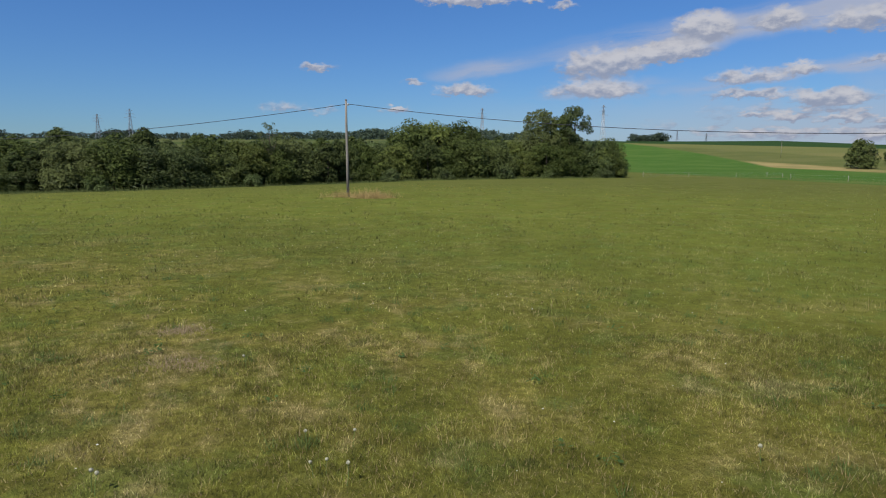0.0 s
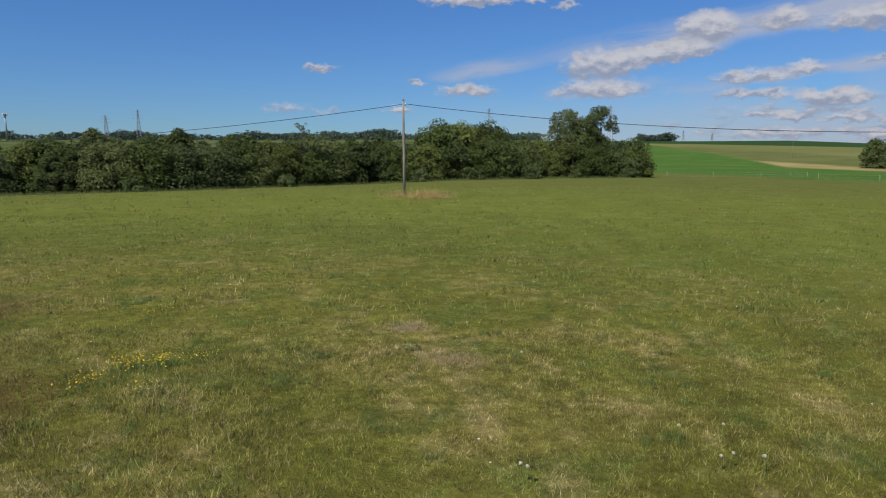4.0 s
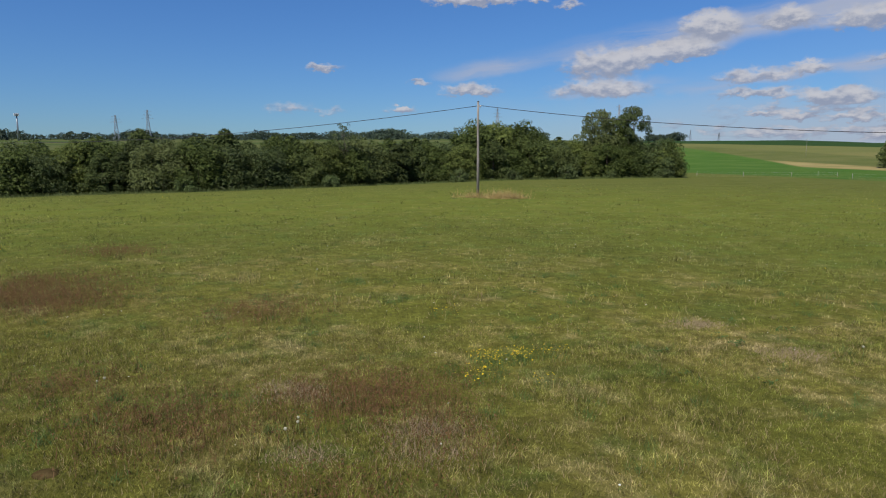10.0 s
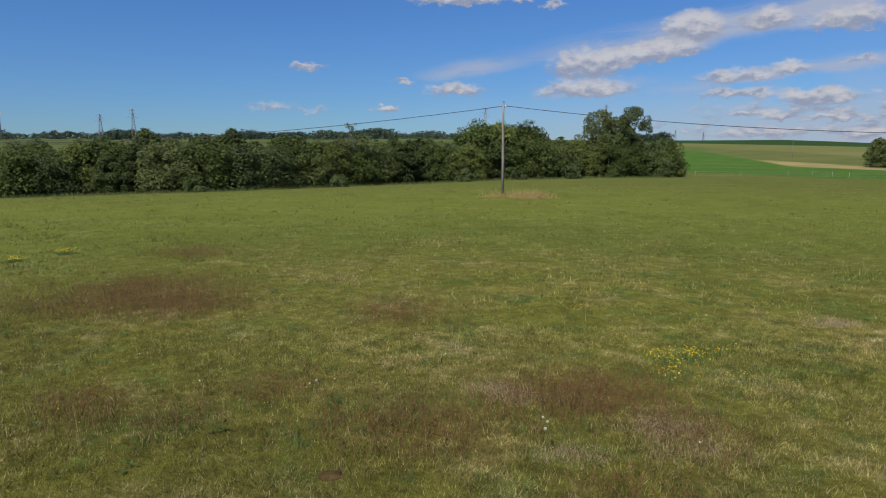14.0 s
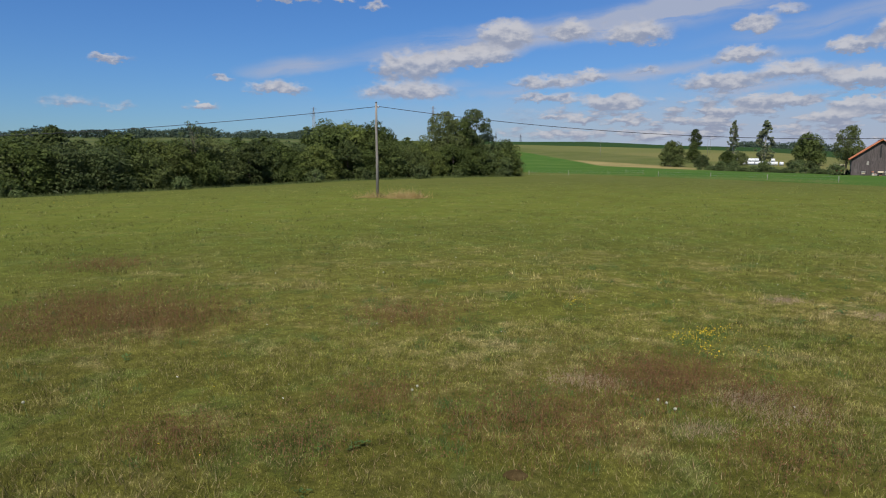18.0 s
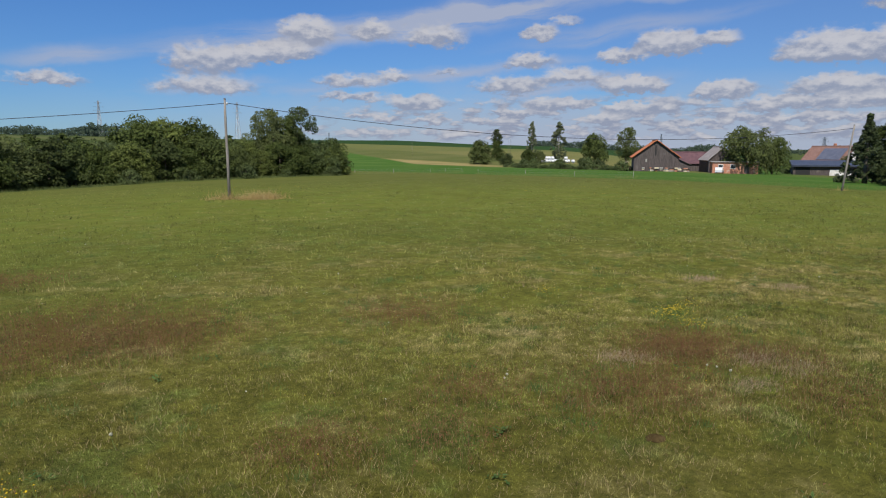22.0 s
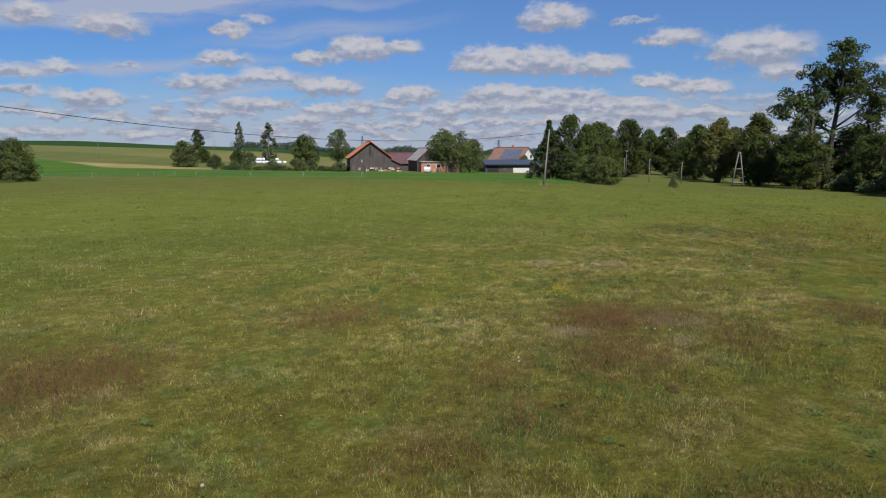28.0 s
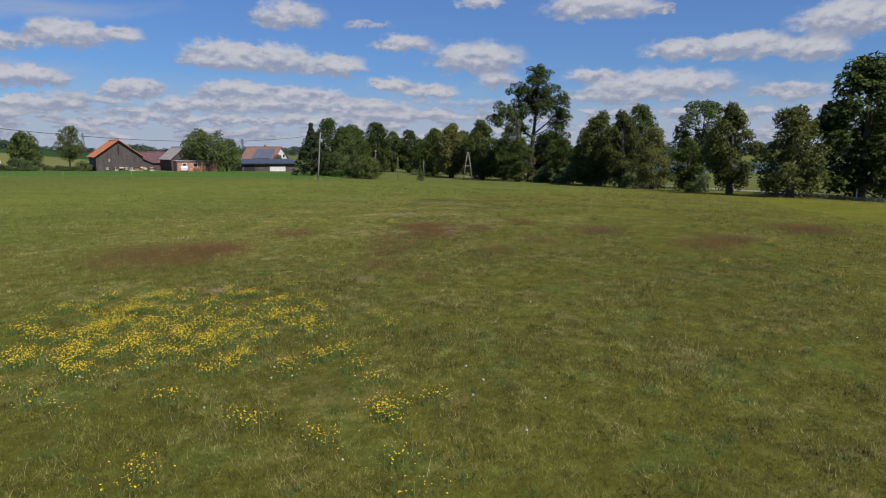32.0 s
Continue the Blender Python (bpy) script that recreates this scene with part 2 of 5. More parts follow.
def land(x, y):
    """Height of the ground: a flat knoll that falls gently to a shallow valley, with low hills beyond and a lake to the south-east."""
    x, y = np.asarray(x, float), np.asarray(y, float)
    dx, dy = x - KNOLL[0], y - KNOLL[1]
    r, b = np.hypot(dx, dy), np.arctan2(dx, dy)
    east = smooth(1.2, 1.75, b) * (1 - smooth(2.6, 3.1, np.abs(b)))
    r0 = 42 - 20 * east
    k = np.interp(b, (-3.14, -1.5, -0.55, -0.3, 0, 0.15, 0.3, 0.9, 1.15, 1.35, 2.2, 3.14), (0.03, 0.045, 0.045, 0.04, 0.03, 0.02, 0.018, 0.017, 0.024, 0.036, 0.036, 0.03))
    far = np.interp(b, (-3.14, 0, 0.3, 0.9, 1.3, 3.14), (118, 118, 200, 210, 118, 118))
    soft = lambda v: 12.0 * np.logaddexp(0, v / 12.0)
    z = -0.05 - k * (soft(r - r0) - soft(r - r0 - far))
    nw = smooth(-2.2, -1.2, b) * (1 - smooth(-0.1, 0.35, b))
    ne = smooth(-0.1, 0.35, b) * (1 - smooth(0.72, 0.95, b))
    e = smooth(0.72, 0.95, b) * (1 - smooth(1.25, 1.45, b))
    se = smooth(1.3, 1.6, b) * (1 - smooth(2.6, 3.1, np.abs(b)))
    z = z + nw * (smooth(95, 270, r) * 10.8 + smooth(270, 900, r) * 13) + ne * smooth(235, 760, np.minimum(r, np.interp(b, (0.3, 0.5, 0.6, 0.8), (610, 600, 525, 470)))) * 19.5 + e * smooth(300, 900, r) * 6
    z = z - se * (smooth(130, 260, r) * 3.2 + smooth(410, 480, r) * 3.0 - smooth(720, 860, r) * 14)
    return z + 0.05 * np.sin(0.7 * x + 1.3) * np.sin(0.55 * y) * np.clip(1 - r / 80, 0, 1)


def gz(x, y):
    return float(land(x, y))


# ---- materials ----
def material(name, colour=(0.5, 0.5, 0.5), rough=0.8, metal=0.0):
    m = bpy.data.materials.new(name)
    m.use_nodes = True
    p = m.node_tree.nodes["Principled BSDF"]
    p.inputs["Base Color"].default_value = (*colour, 1)
    p.inputs["Roughness"].default_value, p.inputs["Metallic"].default_value = rough, metal
    p.inputs["Specular IOR Level"].default_value = 0.3
    return m, m.node_tree, p


def worn(name, a, b, scale=3.0, rough=0.85, metal=0.0, stretch=(1, 1, 1), bump=0.3, c=None):
    """A surface of two tones in coarse and fine noise, with relief; c: a third tone in stains."""
    m, nt, p = material(name, a, rough, metal)
    co = node(nt, "ShaderNodeTexCoord")
    mp = node(nt, "ShaderNodeMapping")
    nt.links.new(co.outputs["Object"], mp.inputs[0])
    mp.inputs["Scale"].default_value = stretch
    n1, n2 = noise_tex(nt, mp.outputs[0], scale, 6), noise_tex(nt, mp.outputs[0], scale * 7, 4)
    col = mixc(nt, ramp(nt, math_node(nt, "ADD", math_node(nt, "MULTIPLY", n1, 0.65), math_node(nt, "MULTIPLY", n2, 0.35)), 0.36, 0.64), a, b)
    if c:
        col = mixc(nt, ramp(nt, noise_tex(nt, co.outputs["Object"], scale * 0.35, 5), 0.55, 0.75), col, c)
    nt.links.new(col, p.inputs["Base Color"])
    bp = node(nt, "ShaderNodeBump")
    bp.inputs["Strength"].default_value, bp.inputs["Distance"].default_value = bump, 0.03
    nt.links.new(n2, bp.inputs["Height"]), nt.links.new(bp.outputs[0], p.inputs["Normal"])
    return m


def soft_normal(nt, p, up):
    """Thin leaves scatter light like the turf or crown they are part of: lean the shading normal towards the sky."""
    add, unit = node(nt, "ShaderNodeVectorMath", operation="ADD"), node(nt, "ShaderNodeVectorMath", operation="NORMALIZE")
    nt.links.new(node(nt, "ShaderNodeNewGeometry").outputs["Normal"], add.inputs[0])
    add.inputs[1].default_value = (0, 0, up)
    nt.links.new(add.outputs[0], unit.inputs[0]), nt.links.new(unit.outputs[0], p.inputs["Normal"])


def leafy(name, dark, light, dry=None, gloss=0.55):
    """Foliage: each leaf its own tone, each plant its own tint, and light through the leaf."""
    m, nt, p = material(name, light, gloss)
    p.inputs["Specular IOR Level"].default_value = 0.12
    geo, info = node(nt, "ShaderNodeNewGeometry"), node(nt, "ShaderNodeObjectInfo")
    n1 = noise_tex(nt, geo.outputs["Position"], 0.55, 3)
    f = math_node(nt, "ADD", math_node(nt, "MULTIPLY", geo.outputs["Random Per Island"], 0.5), math_node(nt, "MULTIPLY", n1, 0.5))
    col = mixc(nt, ramp(nt, f, 0.22, 0.78), dark, light)
    if dry:
        col = mixc(nt, math_node(nt, "MULTIPLY", ramp(nt, info.outputs["Random"], 0.45, 1.0), 0.75), col, dry)
    hs = node(nt, "ShaderNodeHueSaturation")
    nt.links.new(col, hs.inputs["Color"])
    nt.links.new(math_node(nt, "ADD", math_node(nt, "MULTIPLY", info.outputs["Random"], 0.5), 0.78), hs.inputs["Value"])
    nt.links.new(hs.outputs[0], p.inputs["Base Color"])
    soft_normal(nt, p, 0.8)
    tr, mx, out = node(nt, "ShaderNodeBsdfTranslucent"), node(nt, "ShaderNodeMixShader"), nt.nodes["Material Output"]
    nt.links.new(hs.outputs[0], tr.inputs[0])
    mx.inputs[0].default_value = 0.38
    nt.links.new(p.outputs[0], mx.inputs[1]), nt.links.new(tr.outputs[0], mx.inputs[2]), nt.links.new(mx.outputs[0], out.inputs[0])
    return m


def pasture_tone(nt, pos, grain=1.0):
    """Colour of the grazed sward at a place: lush and grazed patches of some metres, dry straw and dark herbs of some decimetres. grain: how strongly the small ones show."""
    broad, mid, fine, tiny = noise_tex(nt, pos, 0.05, 3), noise_tex(nt, pos, 0.36, 5, 0.6), noise_tex(nt, pos, 1.5, 6, 0.65), noise_tex(nt, pos, 9.0, 5, 0.7)
    xyz = node(nt, "ShaderNodeSeparateXYZ")
    nt.links.new(pos, xyz.inputs[0])
    col = mixc(nt, ramp(nt, mid, 0.42, 0.58), PASTURE[0], PASTURE[1])
    col = mixc(nt, math_node(nt, "MULTIPLY", ramp(nt, broad, 0.42, 0.62), 0.55), col, PASTURE[2])
    # a darker tone to the south, and to either side of x = -4
    south = ramp(nt, math_node(nt, "ADD", math_node(nt, "ADD", xyz.outputs[1], math_node(nt, "MULTIPLY", math_node(nt, "SUBTRACT", 8.0, math_node(nt, "ABSOLUTE", math_node(nt, "ADD", xyz.outputs[0], 4.0))), 0.7)), math_node(nt, "MULTIPLY", mid, 9.0)), 20.5, 4.5)
    col = mixc(nt, math_node(nt, "MULTIPLY", south, 0.85), col, PASTURE[5])
    lush = ramp(nt, math_node(nt, "ADD", xyz.outputs[1], math_node(nt, "MULTIPLY", math_node(nt, "ABSOLUTE", math_node(nt, "ADD", xyz.outputs[0], 12.0)), 0.45)), 13.0, 27.0)
    col = mixc(nt, math_node(nt, "MULTIPLY", lush, 0.9), col, PASTURE[7])
    # clumps of greener, broader grass a metre across
    clump = ramp(nt, noise_tex(nt, shifted(nt, pos, (31.0, 7.0, 0.0)), 0.75, 4, 0.6), 0.52, 0.62)
    col = mixc(nt, math_node(nt, "MULTIPLY", clump, 0.6), col, PASTURE[8])
    dry = ramp(nt, math_node(nt, "ADD", math_node(nt, "MULTIPLY", fine, 0.62), math_node(nt, "MULTIPLY", mid, 0.38)), 0.50, 0.63)
    dry = math_node(nt, "MULTIPLY", dry, math_node(nt, "MULTIPLY", ramp(nt, lush, 0.0, 1.0, False, (0.85, 0.3)), ramp(nt, south, 0.0, 1.0, False, (1.0, 0.45))))
    col = mixc(nt, math_node(nt, "MULTIPLY", dry, 0.25 + 0.35 * grain), col, PASTURE[3])
    herb = ramp(nt, math_node(nt, "ADD", math_node(nt, "MULTIPLY", noise_tex(nt, pos, 0.9, 4, 0.6), 0.7), math_node(nt, "MULTIPLY", tiny, 0.3)), 0.55, 0.64)
    col = mixc(nt, math_node(nt, "MULTIPLY", herb, 0.2 + 0.22 * grain), col, PASTURE[6])
    col = mixc(nt, math_node(nt, "MULTIPLY", ramp(nt, tiny, 0.45, 0.7), 0.4 * grain), col, PASTURE[4])
    hs = node(nt, "ShaderNodeHueSaturation")
    nt.links.new(col, hs.inputs["Color"])
    mott = ramp(nt, math_node(nt, "ADD", math_node(nt, "MULTIPLY", noise_tex(nt, pos, 0.62, 4, 0.6), 0.6), math_node(nt, "MULTIPLY", noise_tex(nt, pos, 0.17, 3, 0.6), 0.4)), 0.38, 0.62, False, (0.88, 1.13))
    clot = math_node(nt, "MULTIPLY", ramp(nt, noise_tex(nt, pos, 3.0, 4, 0.65), 0.34, 0.66, False, (1 - 0.50 * grain, 1 + 0.46 * grain)), ramp(nt, noise_tex(nt, pos, 11.0, 3, 0.6), 0.34, 0.66, False, (1 - 0.42 * grain, 1 + 0.38 * grain)))
    nt.links.new(math_node(nt, "MULTIPLY", clot, mott), hs.inputs["Value"])
    return hs.outputs[0], lush


PASTURE = ((0.158, 0.165, 0.025), (0.222, 0.198, 0.042), (0.200, 0.188, 0.038), (0.345, 0.256, 0.136), (0.078, 0.068, 0.021), (0.107, 0.104, 0.014), (0.096, 0.122, 0.024), (0.113, 0.131, 0.023), (0.110, 0.146, 0.027))


def ground_material():
    m, nt, p = material("land", rough=0.95)
    p.inputs["Specular IOR Level"].default_value = 0.03
    geo = node(nt, "ShaderNodeNewGeometry")
    pos = geo.outputs["Position"]
    xyz = node(nt, "ShaderNodeSeparateXYZ")
    nt.links.new(pos, xyz.inputs[0])
    wav = math_node(nt, "MULTIPLY", math_node(nt, "SUBTRACT", noise_tex(nt, pos, 0.02, 4), 0.5), 26.0)
    dx, dy = math_node(nt, "SUBTRACT", xyz.outputs[0], KNOLL[0]), math_node(nt, "SUBTRACT", xyz.outputs[1], KNOLL[1])
    r = math_node(nt, "ADD", math_node(nt, "SQRT", math_node(nt, "ADD", math_node(nt, "MULTIPLY", dx, dx), math_node(nt, "MULTIPLY", dy, dy))), wav)
    b = math_node(nt, "ARCTAN2", dx, dy)
    turf, _ = pasture_tone(nt, pos, 0.12)
    # thatch under the near blades; the shade between blades is mixed into its colour
    shaded_thatch = mixc(nt, 0.35, pasture_tone(nt, pos, 0.5)[0], (0.048, 0.048, 0.018))
    col = mixc(nt, ramp(nt, r, 12.0, 32.0), shaded_thatch, turf)
    col = mixc(nt, math_node(nt, "MULTIPLY", ramp(nt, r, 40.0, 90.0), 0.75), col, mixc(nt, ramp(nt, noise_tex(nt, pos, 0.25, 5, 0.65), 0.38, 0.62), (0.080, 0.094, 0.022), (0.106, 0.110, 0.032)))
    patch = noise_tex(nt, pos, 0.012, 3)
    crop = mixc(nt, ramp(nt, noise_tex(nt, pos, 0.05, 4), 0.35, 0.7), (0.050, 0.108, 0.018), (0.074, 0.125, 0.026))
    straw = mixc(nt, ramp(nt, noise_tex(nt, pos, 0.06, 4), 0.35, 0.7), (0.27, 0.215, 0.09), (0.17, 0.15, 0.055))
    ripe = mixc(nt, ramp(nt, patch, 0.4, 0.6), (0.148, 0.143, 0.050), (0.118, 0.127, 0.041))
    dark = (0.026, 0.055, 0.016)
    meadow = mixc(nt, ramp(nt, noise_tex(nt, pos, 0.04, 4), 0.35, 0.7), (0.088, 0.105, 0.030), (0.118, 0.122, 0.042))
    # north-east: green crop past the fence line, straw strip, ripening corn, dark ridge
    north = math_node(nt, "MULTIPLY", ramp(nt, math_node(nt, "ADD", xyz.outputs[0], math_node(nt, "MULTIPLY", wav, 0.15)), 52.5, 57.0),
                      ramp(nt, math_node(nt, "ADD", xyz.outputs[1], math_node(nt, "MULTIPLY", xyz.outputs[0], -0.25)), 18.0, 21.0))
    rr = math_node(nt, "SUBTRACT", r, math_node(nt, "MULTIPLY", wav, 0.75))
    past = lambda b0, r0, k, soft=8.0: ramp(nt, math_node(nt, "ADD", rr, math_node(nt, "MULTIPLY", math_node(nt, "SUBTRACT", b, b0), k)), r0 - soft, r0 + soft)
    edge = math_node(nt, "MULTIPLY", math_node(nt, "MULTIPLY", past(0.328, 518, 1230), past(0.447, 310, 300, 5)), ramp(nt, b, 1.0, 0.94))
    strip = mixc(nt, ramp(nt, b, 0.63, 0.67), mixc(nt, ramp(nt, b, 0.455, 0.50), mixc(nt, 0.5, straw, meadow), straw), meadow)
    ne = mixc(nt, edge, crop, mixc(nt, past(0.48, 344, 420, 5), strip, mixc(nt, past(0.39, 487, 530), meadow, ripe)))
    ne = mixc(nt, past(0.36, 545, 290, 4), ne, dark)
    col = mixc(nt, north, col, ne)
    # north-west behind the hedge
    col = mixc(nt, math_node(nt, "MULTIPLY", ramp(nt, b, 0.3, 0.26), ramp(nt, r, 128, 140)), col, mixc(nt, ramp(nt, patch, 0.45, 0.55), (0.055, 0.078, 0.022), (0.088, 0.100, 0.036)))
    # east and south-east
    col = mixc(nt, math_node(nt, "MULTIPLY", ramp(nt, b, 1.02, 1.1), ramp(nt, r, 150, 170)), col, meadow)
    nt.links.new(col, p.inputs["Base Color"])
    bp = node(nt, "ShaderNodeBump")
    bp.inputs["Strength"].default_value, bp.inputs["Distance"].default_value = 0.9, 0.09
    nt.links.new(math_node(nt, "ADD", noise_tex(nt, pos, 9.0, 6, 0.7), math_node(nt, "MULTIPLY", noise_tex(nt, pos, 1.5, 3), 0.8)), bp.inputs["Height"])
    nt.links.new(bp.outputs[0], p.inputs["Normal"])
    return m


def blade_material():
    m, nt, p = material("grass_blade", rough=0.7)
    p.inputs["Specular IOR Level"].default_value = 0.06
    geo = node(nt, "ShaderNodeNewGeometry")
    rnd = geo.outputs["Random Per Island"]
    col, lush = pasture_tone(nt, geo.outputs["Position"])
    hs = node(nt, "ShaderNodeHueSaturation")
    nt.links.new(col, hs.inputs["Color"])
    nt.links.new(ramp(nt, rnd, 0.0, 0.78, False, (0.42, 1.58)), hs.inputs["Value"])
    nt.links.new(ramp(nt, math_node(nt, "FRACT", math_node(nt, "MULTIPLY", rnd, 7.0)), 0.0, 1.0, False, (0.492, 0.516)), hs.inputs["Hue"])
    hs.inputs["Saturation"].default_value = 0.92
    # dead blades among the green, straw or grey-brown
    col = mixc(nt, math_node(nt, "MULTIPLY", ramp(nt, rnd, 0.78, 0.80), ramp(nt, lush, 0.0, 1.0, False, (0.78, 0.30))), hs.outputs[0], mixc(nt, ramp(nt, rnd, 0.80, 1.0), (0.335, 0.258, 0.132), (0.145, 0.102, 0.056)))
    nt.links.new(col, p.inputs["Base Color"])
    soft_normal(nt, p, 0.5)
    tr, mx, out = node(nt, "ShaderNodeBsdfTranslucent"), node(nt, "ShaderNodeMixShader"), nt.nodes["Material Output"]
    nt.links.new(col, tr.inputs[0])
    mx.inputs[0].default_value = 0.22
    nt.links.new(p.outputs[0], mx.inputs[1]), nt.links.new(tr.outputs[0], mx.inputs[2]), nt.links.new(mx.outputs[0], out.inputs[0])
    return m


M_LAND, M_BLADE = ground_material(), blade_material()
M_SORREL = leafy("sorrel", (0.126, 0.064, 0.027), (0.198, 0.112, 0.048))
M_HAY = leafy("dry_grass", (0.32, 0.23, 0.085), (0.48, 0.36, 0.15))
M_YELLOW, _, _ = material("yellow_petal", (0.58, 0.405, 0.010), 0.75)
M_CLOVER, _, _ = material("white_clover", (0.5, 0.5, 0.42), 0.7)
M_WEED = leafy("weed_leaf", (0.060, 0.105, 0.026), (0.100, 0.160, 0.046))
M_RANK = leafy("rank_grass", (0.085, 0.125, 0.034), (0.165, 0.190, 0.060), (0.200, 0.185, 0.080))
M_LUSH = leafy("lush_grass", (0.056, 0.104, 0.024), (0.112, 0.166, 0.044))
M_THATCH = leafy("dead_grass", (0.24, 0.175, 0.11), (0.38, 0.29, 0.19))
M_STRAW = leafy("straw_stalk", (0.24, 0.20, 0.09), (0.36, 0.30, 0.15))
M_DOWN = worn("seed_down", (0.26, 0.255, 0.17), (0.38, 0.37, 0.27), 40, 0.95)
M_STEM, _, _ = material("flower_stem", (0.12, 0.17, 0.04), 0.7)
M_BUSH = leafy("hedge_leaf", (0.046, 0.068, 0.016), (0.102, 0.130, 0.034), (0.098, 0.112, 0.042))
M_BUSH_PALE = leafy("hazel_leaf", (0.074, 0.098, 0.022), (0.150, 0.176, 0.048))
M_BUSH_DARK = leafy("thorn_leaf", (0.036, 0.054, 0.016), (0.086, 0.106, 0.034))
M_WILLOW = leafy("willow_leaf", (0.048, 0.072, 0.022), (0.125, 0.155, 0.058))
M_BIRCHLEAF = leafy("birch_leaf", (0.110, 0.135, 0.066), (0.200, 0.225, 0.120))
M_LIME = leafy("lime_leaf", (0.040, 0.056, 0.012), (0.128, 0.136, 0.036), (0.134, 0.126, 0.038))
M_DARKLEAF = leafy("dark_leaf", (0.028, 0.044, 0.010), (0.090, 0.114, 0.026))
M_CONIFER = leafy("needles", (0.042, 0.062, 0.026), (0.098, 0.124, 0.052))
# lighter, bluer leaf tone: the haze of distance is put into the colour
M_FAR_HAZED = leafy("hazed_far_leaf", (0.040, 0.062, 0.042), (0.074, 0.100, 0.062))
M_BARK = worn("bark", (0.09, 0.07, 0.05), (0.17, 0.14, 0.11), 4, stretch=(4, 4, 1))
M_DARKBARK = worn("dark_bark", (0.045, 0.037, 0.03), (0.09, 0.075, 0.06), 3, stretch=(4, 4, 1))
M_BIRCH = worn("birch_bark", (0.55, 0.53, 0.49), (0.16, 0.14, 0.12), 3, stretch=(1, 1, 4))
M_POLE = worn("weathered_pole", (0.17, 0.15, 0.13), (0.28, 0.255, 0.225), 2, stretch=(8, 8, 0.6))
M_CONCRETE = worn("concrete", (0.42, 0.41, 0.38), (0.55, 0.54, 0.50), 3)
M_STEEL = worn("galvanised_steel", (0.26, 0.28, 0.30), (0.36, 0.38, 0.40), 2, 0.5, 0.6)
M_CABLE, _, _ = material("cable_black", (0.03, 0.03, 0.035), 0.6)
M_POST = worn("fence_post", (0.26, 0.245, 0.21), (0.38, 0.36, 0.32), 4)
M_BOARD = worn("tarred_boards", (0.055, 0.045, 0.042), (0.115, 0.095, 0.088), 1.6, stretch=(6, 6, 0.35), c=(0.14, 0.12, 0.11))
M_TILE = worn("red_roof_tile", (0.42, 0.13, 0.05), (0.55, 0.20, 0.09), 1.4, c=(0.30, 0.11, 0.06))
M_OLDTILE = worn("weathered_roof_tile", (0.19, 0.10, 0.078), (0.27, 0.16, 0.128), 1.2, c=(0.20, 0.13, 0.11))
M_MAROON = worn("maroon_roof", (0.085, 0.045, 0.055), (0.13, 0.07, 0.075), 1.0)
M_GREYROOF = worn("grey_roof", (0.24, 0.22, 0.21), (0.33, 0.31, 0.29), 1.0)
M_SOLAR = worn("solar_glass", (0.09, 0.10, 0.14), (0.13, 0.14, 0.18), 1.0, 0.35)
M_NAVY = worn("dark_sheet_roof", (0.035, 0.045, 0.07), (0.06, 0.07, 0.10), 1.0, 0.5)
M_BRICK = worn("old_brick", (0.36, 0.15, 0.09), (0.48, 0.24, 0.16), 2.5, c=(0.52, 0.42, 0.36))
M_PLASTER = worn("pale_plaster", (0.58, 0.56, 0.52), (0.72, 0.70, 0.66), 1.2)
M_WRAP, _, _ = material("white_wrap", (0.62, 0.63, 0.64), 0.4)
M_RED, _, _ = material("red_paint", (0.55, 0.03, 0.03), 0.35)
M_CREAM, _, _ = material("cream_paint", (0.62, 0.52, 0.36), 0.5)
M_RUBBER, _, _ = material("rubber", (0.025, 0.025, 0.025), 0.8)
M_GLASS, _, _ = material("window_glass", (0.03, 0.04, 0.05), 0.08)
M_ASPHALT = worn("asphalt", (0.21, 0.195, 0.175), (0.28, 0.26, 0.235), 1.5)
M_WATER, _wnt, _wp = material("lake_water", (0.03, 0.07, 0.13), 0.12)
M_SOIL = worn("bare_soil", (0.050, 0.034, 0.014), (0.085, 0.060, 0.026), 12)
M_SOIL.node_tree.nodes["Principled BSDF"].inputs["Specular IOR Level"].default_value = 0.0
_wb = node(_wnt, "ShaderNodeBump")
_wb.inputs["Strength"].default_value = 0.35
_wnt.links.new(noise_tex(_wnt, node(_wnt, "ShaderNodeNewGeometry").outputs["Position"], 0.35, 4), _wb.inputs["Height"])
_wnt.links.new(_wb.outputs[0], _wp.inputs["Normal"])


# ---- builders ----
def mesh_np(name, verts, faces, mat, parent=None, smooth_faces=False, label=""):
    """A mesh object from arrays of vertices and of faces of equal size."""
    verts, faces = np.asarray(verts, np.float32), np.asarray(faces, np.int32)
    me = bpy.data.meshes.new(name)
    k = faces.shape[1]
    me.vertices.add(len(verts)), me.loops.add(faces.size), me.polygons.add(len(faces))
    me.vertices.foreach_set("co", verts.ravel())
    me.loops.foreach_set("vertex_index", faces.ravel())
    me.polygons.foreach_set("loop_start", np.arange(0, faces.size, k, dtype=np.int32))
    if smooth_faces:
        me.polygons.foreach_set("use_smooth", np.ones(len(faces), bool))
    me.materials.append(mat)
    me.update(calc_edges=True)
    ob = new(name, me)
    ob.parent = parent
    if label:
        ob["label"] = label
    return ob


def part(name, bm, mat, parent=None, label="", smooth_faces=False):
    me = bpy.data.meshes.new(name)
    bmesh.ops.recalc_face_normals(bm, faces=bm.faces)
    if smooth_faces:
        for f in bm.faces:
            f.smooth = True
    bm.to_mesh(me)
    bm.free()
    me.materials.append(mat)
    ob = new(name, me)
    ob.parent = parent
    if label:
        ob["label"] = label
    return ob


